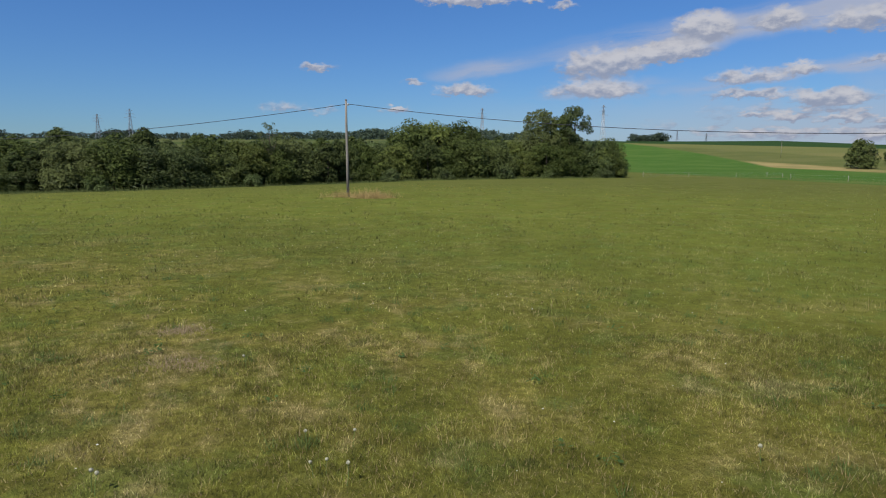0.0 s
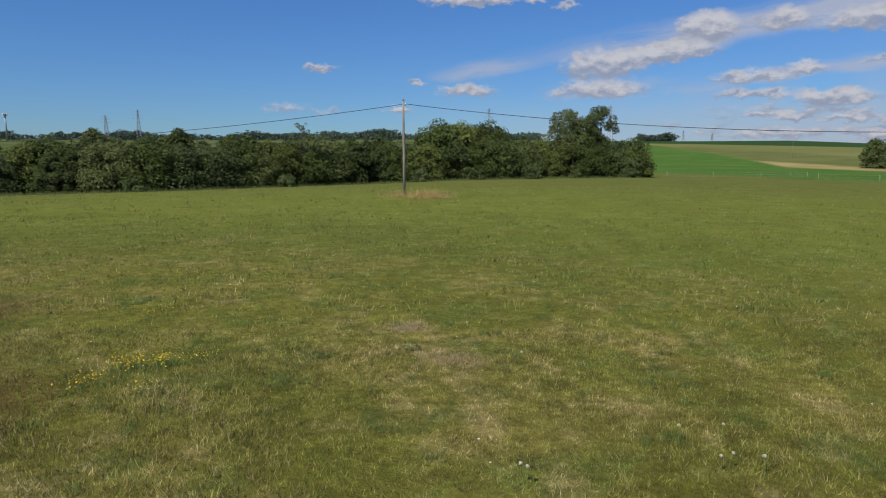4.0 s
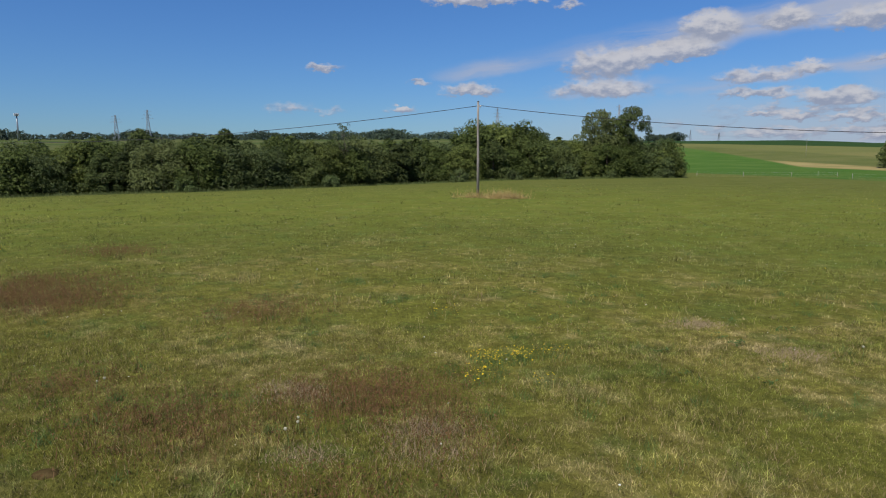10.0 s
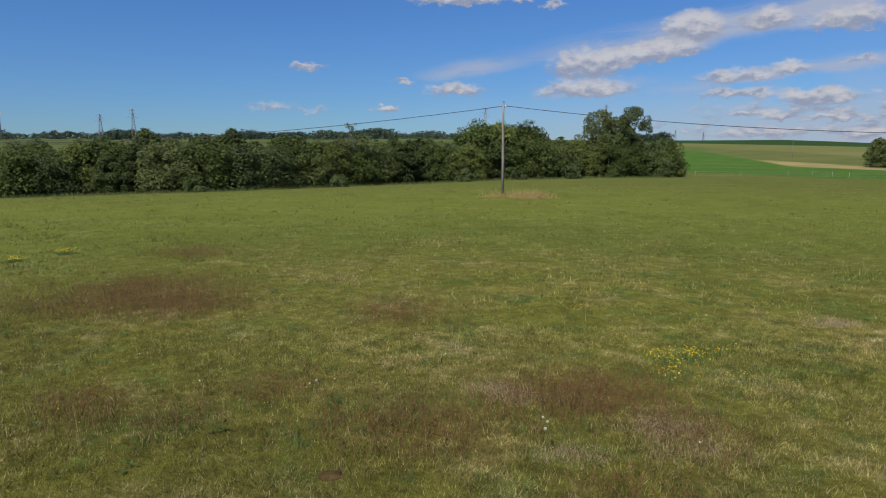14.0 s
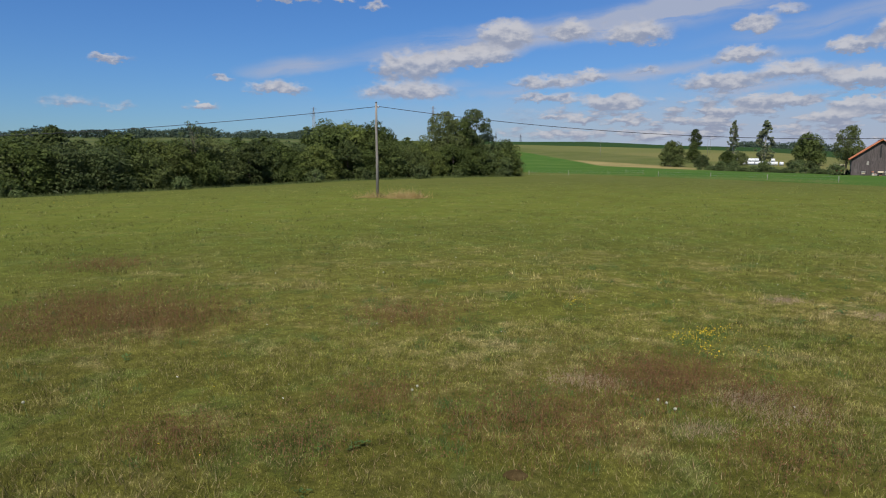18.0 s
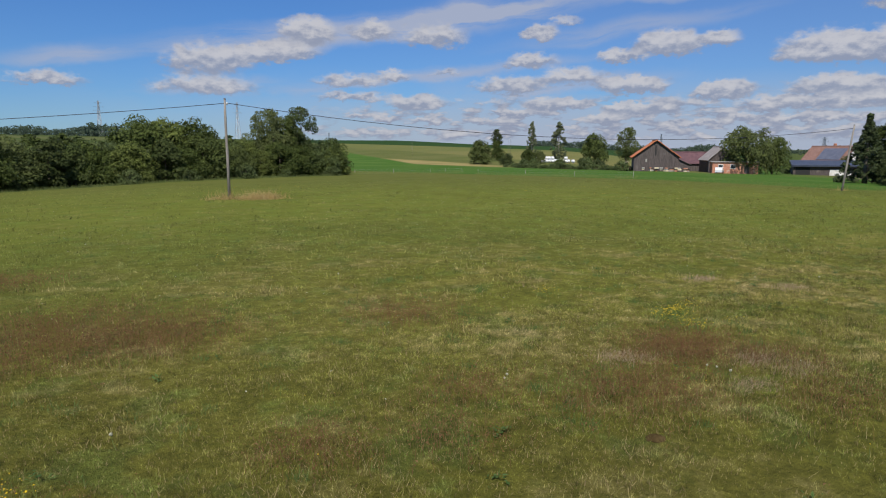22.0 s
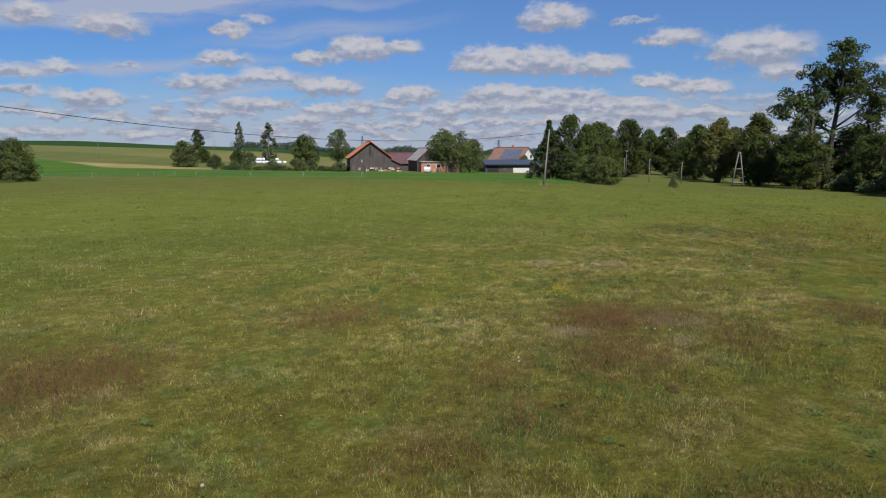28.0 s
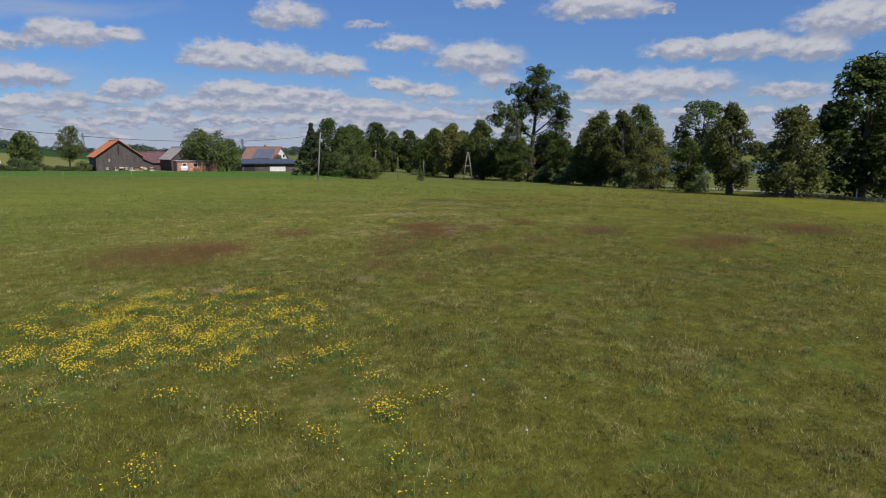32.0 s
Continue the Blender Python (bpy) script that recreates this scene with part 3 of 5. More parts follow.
def thing(name, m, label, category, group="", kind=""):
    e = new(name)
    e.empty_display_size = 0.3
    e.matrix_basis = m
    return tagged(e, label, category, group, kind)


def box(bm, a, b, bevel=0.0):
    """A box from corner a to corner b."""
    r = bmesh.ops.create_cube(bm, size=1)
    for v in r["verts"]:
        v.co = Vector([(a[i] + b[i]) / 2 + v.co[i] * (b[i] - a[i]) for i in range(3)])
    if bevel:
        edges = list({e for v in r["verts"] for e in v.link_edges})
        bmesh.ops.bevel(bm, geom=edges, offset=bevel, segments=1, affect="EDGES")
    return r["verts"]


def hull(bm, pts, faces):
    vs = [bm.verts.new(p) for p in pts]
    for f in faces:
        bm.faces.new([vs[i] for i in f])
    return vs


def slab(bm, quad, thick):
    """A sheet of that thickness under four corners."""
    q = [Vector(p) for p in quad]
    n = (q[1] - q[0]).cross(q[2] - q[0]).normalized() * thick
    hull(bm, [*q, *[p - n for p in q]], ((0, 1, 2, 3), (7, 6, 5, 4), (0, 4, 5, 1), (1, 5, 6, 2), (2, 6, 7, 3), (3, 7, 4, 0)))


def tube(bm, path, radii, sides=7):
    """A tapered tube along points."""
    rings = []
    path = [Vector(p) for p in path]
    for i, p in enumerate(path):
        d = (path[min(i + 1, len(path) - 1)] - path[max(i - 1, 0)]).normalized()
        u = d.orthogonal().normalized()
        w = d.cross(u)
        rings.append([bm.verts.new(p + radii[i] * (math.cos(a) * u + math.sin(a) * w)) for a in [2 * math.pi * k / sides for k in range(sides)]])
    for a, b in zip(rings, rings[1:]):
        ref = min(range(sides), key=lambda s: sum((a[k].co - b[(k + s) % sides].co).length for k in range(sides)))
        for k in range(sides):
            bm.faces.new((a[k], a[(k + 1) % sides], b[(k + 1 + ref) % sides], b[(k + ref) % sides]))
    bm.faces.new(rings[0][::-1]), bm.faces.new(rings[-1])


def leaves(rng, clumps, count, size, droop=0.0):
    """Leaf slivers over the surfaces of clumps (x, y, z, rx, ry, rz): the vertices and faces."""
    clumps = np.asarray(clumps, float)
    area = (clumps[:, 3] * clumps[:, 5]) ** 1.0
    pick = rng.choice(len(clumps), count, p=area / area.sum())
    d = rng.normal(size=(count, 3))
    d /= np.linalg.norm(d, axis=1)[:, None]
    d[:, 2] = np.where(rng.random(count) < 0.4, np.abs(d[:, 2]), d[:, 2])
    c = clumps[pick]
    rad = 0.62 + 0.46 * rng.random(count) ** 0.7
    p = c[:, :3] + d * c[:, 3:] * rad[:, None]
    n = d + rng.normal(scale=0.55, size=(count, 3)) + (0, 0, 0.25)
    n /= np.linalg.norm(n, axis=1)[:, None]
    u = np.cross(n, rng.normal(size=(count, 3)))
    u /= np.linalg.norm(u, axis=1)[:, None]
    w = np.cross(n, u)
    s = size * (0.55 + 0.9 * rng.random(count))[:, None]
    u, w = u * s, w * s * 0.7
    v = np.stack([p - u - w * 0.6, p - u * 0.2 + w, p + u * 1.2 - (0, 0, droop)], 1).reshape(-1, 3)
    return v, np.arange(count * 3).reshape(-1, 3)


def crown_clumps(rng, n, width, low, high, shape, size=1.0):
    """Clumps that fill a crown's outline. shape: share of full width at each share of its height."""
    out = []
    for i in range(n):
        t = (i + rng.random()) / n
        z = low + t * (high - low)
        w = width / 2 * np.interp(t, np.linspace(0, 1, len(shape)), shape)
        a, q = rng.random() * 6.283, rng.random() ** 0.4
        r = size * width * (0.10 + 0.08 * rng.random()) * (0.6 + 0.4 * np.interp(t, (0, 1), (1, 0.6)))
        k = max(0.0, w - r * 0.7) * q
        out.append((k * math.cos(a), k * math.sin(a), z, r, r, r * (0.75 + 0.4 * rng.random())))
    return out


def build_tree(name, seed, height, width, low, shape, leaf_mat, label, n=34, count=4200, leaf=0.22, trunk_r=0.28, bark=None, droop=0.0, clump=1.0):
    """A tapered trunk with limbs and a crown of many small leaves. low: where the crown begins."""
    rng = np.random.default_rng(seed)
    e = thing(name, Matrix.Identity(4), label, "tree" if name != "shrub" else "shrub")
    clumps = crown_clumps(rng, n, width, low, height * 0.95, shape, clump)
    bm = bmesh.new()
    bend = rng.normal(scale=0.016 * height if height > 2 else 0.0, size=(5, 2))
    bend[0] = 0
    spine = [(bend[i][0] * i / 4, bend[i][1] * i / 4, height * 0.86 * i / 4 - (0.3 if i == 0 else 0)) for i in range(5)]
    tube(bm, spine, [trunk_r * k for k in (1.35, 0.95, 0.7, 0.45, 0.12)], 8)
    for c in clumps[:: max(1, len(clumps) // 14)]:
        t = min(0.8, max(0.12, (c[2] / height) * 0.72))
        i = int(t * 4)
        base = Vector(spine[i]).lerp(Vector(spine[i + 1]), t * 4 - i)
        mid = base.lerp(Vector(c[:3]), 0.5) + Vector((0, 0, -0.06 * height * (1 - t)))
        tube(bm, [base, mid, c[:3]], [trunk_r * (0.42 - 0.2 * t), trunk_r * 0.2, trunk_r * 0.06], 5)
    part("trunk", bm, bark or M_BARK, e, "rough tapering trunk with limbs", True)
    v, f = leaves(rng, clumps, count, leaf, droop)
    mesh_np("crown", v, f, leaf_mat, e, label="leafy crown with gaps and an uneven outline")
    return e


PROTO = {}


def plant(kind, x, y, scale=1.0, turn=None, wide=None, label="", group="", sink=0.0, **keys):
    """Sets a tree or shrub of a kind at a place; the first of a kind is built, the others share its meshes."""
    rng = random.Random(int(x * 31 + y * 17))
    turn = rng.uniform(0, 360) if turn is None else turn
    m = pose(x, y, gz(x, y) - sink, 0, 0, turn) @ Matrix.Diagonal((scale * (wide or 1), scale * (wide or 1), scale, 1))
    if kind not in PROTO:
        ob = PROTO[kind] = build_tree(**KINDS[kind])
        ob.matrix_basis = m
    else:
        src = PROTO[kind]
        old = src.matrix_basis.copy()
        src.matrix_basis = Matrix.Identity(4)
        ob = copy_thing(src, m)
        src.matrix_basis = old
    return tagged(ob, label, group=group)


WEEDS = ((139.0, 203.0), (121.5, 127.0))
OVAL, EGG, CONE = (0.5, 0.85, 1, 0.95, 0.6, 0.25), (0.75, 1, 0.9, 0.6, 0.2), (1.0, 0.8, 0.55, 0.3, 0.06)
SHRUB = (0.95, 1.0, 0.95, 0.8, 0.5)
hedge_label = "dense green deciduous shrub in the field hedge"
KINDS = {
    "hedge_a": dict(name="shrub", seed=1, height=6.4, width=8.5, low=0.5, shape=SHRUB, leaf_mat=M_BUSH, label=hedge_label, n=70, count=9700, leaf=0.16, trunk_r=0.12),
    "hedge_b": dict(name="shrub", seed=2, height=6.0, width=7.0, low=0.4, shape=SHRUB, leaf_mat=M_BUSH_PALE, label="bright green hazel shrub in the field hedge", n=60, count=8400, leaf=0.155, trunk_r=0.12),
    "hedge_c": dict(name="shrub", seed=3, height=5.4, width=8.0, low=0.3, shape=(1, 1, 0.9, 0.6), leaf_mat=M_WILLOW, label="grey-green willow shrub in the field hedge", n=60, count=8400, leaf=0.145, trunk_r=0.12),
    "hedge_d": dict(name="shrub", seed=4, height=6.2, width=6.0, low=0.3, shape=EGG, leaf_mat=M_BUSH_DARK, label="dark green thorn shrub in the field hedge", n=54, count=8400, leaf=0.158, trunk_r=0.12),
    "back": dict(name="shrub", seed=25, height=6.4, width=8.5, low=1.5, shape=SHRUB, leaf_mat=M_BUSH, label=hedge_label, n=40, count=2400, leaf=0.28, trunk_r=0.12),
    "low": dict(name="shrub", seed=5, height=1.9, width=4.5, low=0.1, shape=(1, 0.9, 0.6), leaf_mat=M_WILLOW, label="low rank growth of nettles and brambles at the hedge foot", n=24, count=1500, leaf=0.15, trunk_r=0.04),
    "ash": dict(name="tree", seed=6, height=11.5, width=9.0, low=2.6, shape=(0.6, 1, 0.95, 0.85, 0.5), leaf_mat=M_BUSH, label="light-crowned tree standing in the hedge", n=60, count=8800, leaf=0.17, trunk_r=0.2, clump=0.85),
    "airy": dict(name="tree", seed=7, height=11.8, width=6.0, low=4.5, shape=(0.5, 0.8, 1, 0.6), leaf_mat=M_WILLOW, label="thin-leaved tree with bare limbs showing", n=46, count=2600, leaf=0.16, trunk_r=0.16, clump=0.7),
    "open_ash": dict(name="tree", seed=37, height=12.4, width=7.0, low=4.0, shape=(0.5, 0.85, 1, 0.9, 0.55), leaf_mat=M_WILLOW, label="open-crowned ash with its limbs showing above the hedge", n=64, count=7400, leaf=0.15, trunk_r=0.2, clump=0.8),
    "sprig": dict(name="tree", seed=8, height=9.0, width=4.0, low=5.0, shape=(0.6, 1, 0.7), leaf_mat=M_WILLOW, label="half-bare young tree rising above the hedge", n=20, count=520, leaf=0.13, trunk_r=0.1, clump=0.7),
    "lime": dict(name="tree", seed=9, height=11.0, width=7.6, low=1.4, shape=OVAL, leaf_mat=M_LIME, label="roadside lime tree with a full oval crown", n=80, count=11500, leaf=0.17, trunk_r=0.36, clump=0.9),
    "lime_b": dict(name="tree", seed=10, height=11.0, width=8.0, low=0.8, shape=(0.75, 1, 0.95, 0.75, 0.4), leaf_mat=M_LIME, label="roadside lime tree with branches low on the trunk", n=80, count=11500, leaf=0.17, trunk_r=0.36, clump=0.9),
    "lime_c": dict(name="tree", seed=11, height=12.0, width=8.6, low=0.8, shape=(0.75, 0.95, 1, 0.85, 0.4), leaf_mat=M_DARKLEAF, label="dark roadside tree with a round crown", n=80, count=11000, leaf=0.2, trunk_r=0.36, clump=0.9),
    "big": dict(name="tree", seed=13, height=18.0, width=13.0, low=1.6, shape=(0.7, 0.95, 1, 0.9, 0.65, 0.3), leaf_mat=M_DARKLEAF, label="large dark broadleaved tree beside the farmyard", n=80, count=8800, leaf=0.29, trunk_r=0.5, clump=0.85),
    "fir": dict(name="tree", seed=14, height=10.6, width=6.6, low=0.3, shape=(1.0, 0.78, 0.5, 0.24, 0.03), leaf_mat=M_CONIFER, label="dark pointed spruce beside the farmyard", n=250, count=9500, leaf=0.15, trunk_r=0.24, droop=0.1, clump=0.34),
    "walnut": dict(name="tree", seed=15, height=10.5, width=13.5, low=1.6, shape=(0.8, 1, 0.95, 0.7), leaf_mat=M_BUSH, label="spreading fruit tree in front of the farm", n=70, count=7000, leaf=0.28, trunk_r=0.32, clump=0.85),
    "birch": dict(name="tree", seed=16, height=19.0, width=6.5, low=1.2, shape=(0.7, 1, 0.95, 0.8, 0.55, 0.2), leaf_mat=M_BIRCHLEAF, label="slender birch with a pale trunk", n=120, count=4600, leaf=0.27, trunk_r=0.3, bark=M_BIRCH, droop=0.2, clump=0.55),
    "round": dict(name="tree", seed=17, height=10.0, width=12.0, low=0.8, shape=SHRUB, leaf_mat=M_BUSH, label="round bushy willow tree at the field edge", n=56, count=5600, leaf=0.34, trunk_r=0.3),
    "sapling": dict(name="tree", seed=18, height=1.8, width=1.7, low=0.1, shape=CONE, leaf_mat=M_CONIFER, label="small spruce sapling alone in the pasture", n=110, clump=0.8, count=2600, leaf=0.06, trunk_r=0.04),
}

# ---- ground ----
def build_ground():
    radii = np.concatenate([np.linspace(0, 60, 76), np.geomspace(61.5, 4600, 130)])
    turns = np.linspace(0, 2 * math.pi, 217)[:-1]
    rr, aa = np.meshgrid(radii[1:], turns, indexing="ij")
    x, y = KNOLL[0] + rr * np.sin(aa), KNOLL[1] + rr * np.cos(aa)
    v = np.stack([x, y, land(x, y)], -1).reshape(-1, 3)
    v = np.vstack([v, [KNOLL[0], KNOLL[1], gz(*KNOLL)]])
    n, m = len(radii) - 1, len(turns)
    i, j = np.meshgrid(np.arange(n - 1), np.arange(m), indexing="ij")
    a, b = i * m + j, i * m + (j + 1) % m
    quads = np.stack([a, b, b + m, a + m], -1).reshape(-1, 4)[:, ::-1]
    centre = np.stack([np.full(m, len(v) - 1), (np.arange(m) + 1) % m, np.arange(m), np.arange(m)], -1)
    ob = mesh_np("ground", v, quads, M_LAND, smooth_faces=True)
    bm = bmesh.new()
    bm.from_mesh(ob.data)
    bm.verts.ensure_lookup_table()
    for t in centre:
        f = bm.faces.new([bm.verts[k] for k in t[:3]])
        f.smooth = True
    bmesh.ops.recalc_face_normals(bm, faces=bm.faces)
    bm.to_mesh(ob.data)
    bm.free()
    return tagged(ob, "grazed green pasture on a flat knoll with farmland beyond", "ground", kind="structure")


ground = build_ground()
bm = bmesh.new()
hull(bm, [(260, -700, WATER), (900, -700, WATER), (900, 20, WATER), (330, 20, WATER)], ((0, 1, 2, 3),))
tagged(part("water", bm, M_WATER), "blue lake behind the roadside trees", "water", kind="structure")


def ribbon(bm, pts, width, lift):
    """A strip along plan points that lies on the ground."""
    rows = []
    for i, p in enumerate(pts):
        a, b = Vector(pts[max(i - 1, 0)]), Vector(pts[min(i + 1, len(pts) - 1)])
        n = Vector((-(b - a).y, (b - a).x)).normalized()
        rows.append([bm.verts.new((p[0] + n.x * k * width / 2, p[1] + n.y * k * width / 2, gz(p[0] + n.x * k * width / 2, p[1] + n.y * k * width / 2) + lift)) for k in (-1, -0.33, 0.33, 1)])
    for a, b in zip(rows, rows[1:]):
        for k in range(3):
            bm.faces.new((a[k], a[k + 1], b[k + 1], b[k]))


def bend_line(pts, step):
    """A smooth line through plan points."""
    out = []
    for i in range(len(pts) - 1):
        p0, p1, p2, p3 = (Vector(pts[min(max(k, 0), len(pts) - 1)]) for k in (i - 1, i, i + 1, i + 2))
        n = max(2, int((p2 - p1).length / step))
        for s in range(n):
            t = s / n
            q = 0.5 * (2 * p1 + (p2 - p0) * t + (2 * p0 - 5 * p1 + 4 * p2 - p3) * t * t + (3 * p1 - p0 - 3 * p2 + p3) * t ** 3)
            out.append((q.x, q.y))
    return out + [tuple(pts[-1])]


ROAD = ((-60, -75), (-10, -46), (20, -31), (40, -26.5), (62, -20), (85, -16), (112, -11), (150, -2), (200, 9), (260, 16))
bm = bmesh.new()
ribbon(bm, bend_line(ROAD, 4), 5.0, 0.12)
tagged(part("road", bm, M_ASPHALT), "narrow pale asphalt lane under the roadside trees", "road", kind="structure")

# ---- hedge ----
HEDGE = ((-80, 72.5), (-57, 75), (-45, 76), (-36, 77.5), (-28, 83), (-20, 91), (-10, 96), (0, 99), (9, 103), (17, 107), (26, 110), (28.5, 112))
line = bend_line(HEDGE, 3.4)
hr = random.Random(5)
for i, (x, y) in enumerate(line):
    for row in range(3):
        k = hr.choice(("hedge_a", "hedge_b", "hedge_a", "hedge_d", "hedge_c", "hedge_b"))
        s = hr.uniform(0.93, 1.07) * (0.97 if x < -28 else 0.95 if x < -8 else 1.04 if x < 5 else 1.0 if x < 15 else 0.92)
        if row == 0:
            s *= hr.uniform(0.72, 0.98)
        if row == 2:
            if i % 2 or x > 18:
                continue
            k = "back"
        plant(k, x + hr.uniform(-1, 1), y + 2.4 + row * 3.6 + hr.uniform(-0.8, 0.8), s, wide=hr.uniform(1.0, 1.25), group="field hedge")
    if i % 2 == 0 and hr.random() < 0.8:
        plant("low", x + hr.uniform(-1, 1), y - 1.2, hr.uniform(0.6, 1.0), group="field hedge")
for x, y, k, s in ((3, 107, "hedge_a", 1.32), (-4.5, 105, "hedge_a", 1.36), (-1, 106, "hedge_b", 1.42), (16.6, 113, "ash", 1.0), (19.5, 114, "ash", 0.92), (22.7, 113.5, "open_ash", 1.0), (-23.6, 89.5, "sprig", 0.98), (-38.0, 83.5, "hedge_d", 1.2),
                   (-52, 86, "sprig", 0.9), (-49, 84, "hedge_d", 1.25), (28.6, 114, "hedge_a", 0.96), (26, 113, "hedge_c", 1.1), (30.6, 113.4, "low", 0.55), (-18, 99, "sprig", 0.75)):
    plant(k, x, y, s, group="field hedge")

# ---- roadside and farm trees ----
row = "roadside trees"


def old_poplar(x, y):
    """A tall forked poplar: bare lower trunk, a heavy limb to the north and lobes of foliage with sky between them."""
    rng = np.random.default_rng(12)
    e = thing("tree", pose(x, y, gz(x, y)), "tall old poplar with a forked trunk and an open lobed crown", "tree", row)
    # lobes: x, y, z, half width, half height, clumps
    lobes = ((0.0, -0.8, 20.0, 4.2, 3.4, 34), (0.6, -3.6, 17.8, 3.0, 2.8, 22), (-0.6, 2.6, 18.2, 3.0, 2.8, 20), (0.0, 5.0, 14.4, 3.8, 2.6, 28), (0.4, 7.8, 13.4, 1.8, 1.8, 8), (0.2, -5.6, 14.0, 2.8, 3.4, 22),
             (2.0, 0.4, 16.2, 2.6, 2.2, 14), (-2.0, -1.6, 15.6, 2.6, 2.0, 12), (0.0, 3.6, 10.6, 2.2, 1.6, 9), (0.4, -4.2, 10.0, 2.8, 2.2, 16), (0, -0.6, 22.6, 1.9, 1.3, 8))
    spine = [(0, 0.9, -0.3), (0, 0.6, 4.5), (0.1, 0.2, 9.6), (0, -0.2, 14.0), (0, -0.6, 18.5), (0, -0.7, 22.4)]
    bm = bmesh.new()
    tube(bm, spine, [0.62, 0.46, 0.38, 0.27, 0.15, 0.04], 9)
    tube(bm, [(0.1, 0.25, 9.2), (0.1, 1.8, 10.2), (0.0, 3.4, 11.6), (0, 5.2, 14.2)], [0.26, 0.22, 0.16, 0.05], 7)
    tube(bm, [(0.1, 0.2, 10.0), (0.2, -1.8, 11.6), (0.2, -3.6, 13.2), (0.2, -5.2, 15.4)], [0.2, 0.16, 0.11, 0.04], 7)
    clumps = []
    for lx, ly, lz, w, h, n in lobes:
        for i in range(n):
            d = rng.normal(size=3)
            d /= np.linalg.norm(d)
            q = rng.random() ** 0.45
            r = 0.75 + 0.55 * rng.random()
            c = (lx + d[0] * w * q, ly + d[1] * w * q, lz + d[2] * h * q, r, r, r * 0.8)
            clumps.append(c)
            if i % 3 == 0:
                t = max(0.35, min(0.95, (c[2] - 2.5) / 23))
                k = t * 5
                base = Vector(spine[int(k)]).lerp(Vector(spine[min(5, int(k) + 1)]), k - int(k)) if abs(ly) < 4.5 else Vector((0, ly * 0.7, lz - 2.0))
                tube(bm, [base, base.lerp(Vector(c[:3]), 0.55) + Vector((0, 0, -0.2)), c[:3]], [0.10, 0.06, 0.02], 5)
    part("trunk", bm, M_DARKBARK, e, "dark forked trunk with bare limbs", True)
    v, f = leaves(rng, clumps, 21000, 0.19)
    mesh_np("crown", v, f, M_DARKLEAF, e, label="dark airy foliage in separate lobes")


near_lane = ((30.3, -20.7, "lime_b", 0.79, 1.12), (36.7, -16.8, "lime", 0.85, 0.95), (45.5, -14.3, "lime_c", 0.52, 1.25), (42.5, -15.2, "low", 1.0, 0.6), (54.9, -11.4, "lime_b", 0.76, 1.0),
    (63.4, -8.2, "lime", 1.0, 0.95), (67.6, -5.2, "lime", 1.02, 1.05), (33.9, -28.4, "lime_c", 1.12, 1.12), (38.0, -33.5, "lime_c", 1.05, 1.1),
    (62.7, -19.3, "open_ash", 1.04, 1.3), (87.9, -0.3, "lime_c", 0.68, 1.2), (77.7, -4.0, "lime_c", 0.76, 1.15), (72.5, -4.0, "lime_c", 0.72, 1.0), (98.0, 9.0, "lime_c", 0.72, 1.2), (109.5, 4.0, "lime_c", 0.86, 1.2), (95.0, 1.0, "lime_c", 0.7, 1.2))
far_lane = ((111.7, -16.6, "big", 0.95, 0.85), (121.0, 13.1, "lime_c", 0.72, 1.25), (139.3, 29.3, "lime", 1.3, 1.15), (135.4, 20.5, "lime", 1.36, 1.25), (150.7, 30.8, "lime", 1.34, 1.1), (121.3, 2.3, "lime_c", 0.92, 1.1),
    (114.0, 18.0, "lime_c", 0.8, 1.2), (129.0, 14.0, "lime_c", 0.85, 1.3), (83.0, -12.5, "low", 1.5, 1.1), (70.5, -6.5, "low", 1.3, 1.0), (92.0, 3.0, "low", 1.5, 1.2), (100.0, 2.5, "low", 1.5, 1.2), (60.0, -9.5, "low", 1.0, 1.0), (82.5, -1.8, "low", 1.7, 1.2),
    (24.0, -33.0, "lime_c", 1.1, 1.0), (14.0, -38.0, "lime", 1.1, 1.0))
for x, y, k, s, w in near_lane + far_lane:
    plant(k, x, y, s, wide=w, group=row)
old_poplar(103.5, 6.0)
plant("airy", 100.0, 9.5, 1.35, wide=1.25, label="slim grey-leaved tree beside the tall poplar", group=row)
yard = "farmyard trees"
lane_side = ((87.4, 49.4, "fir", 1.0, 1.3), (101.7, 54.5, "big", 0.52, 1.0), (100.9, 50.7, "big", 0.69, 0.95), (113.4, 51.2, "big", 0.64, 1.05), (123.6, 52.2, "big", 0.71, 1.0), (154.2, 54.6, "big", 0.86, 1.12),
    (179.8, 55.8, "big", 0.76, 0.95), (181.1, 50.4, "big", 0.8, 1.0), (206.7, 50.1, "big", 0.68, 1.1), (140.0, 56.0, "big", 0.70, 1.1), (168.0, 58.0, "big", 0.72, 1.15), (195.0, 46.0, "big", 0.7, 1.2), (160.0, 38.0, "big", 0.8, 1.1),
    (175.0, 40.0, "big", 0.82, 1.1), (192.0, 33.0, "big", 0.85, 1.2), (235.0, 66.0, "big", 0.7, 1.3), (226.0, 56.0, "big", 0.7, 1.1), (133.0, 98.0, "walnut", 1.04, 1.0), (143.0, 97.0, "walnut", 0.86, 0.85))
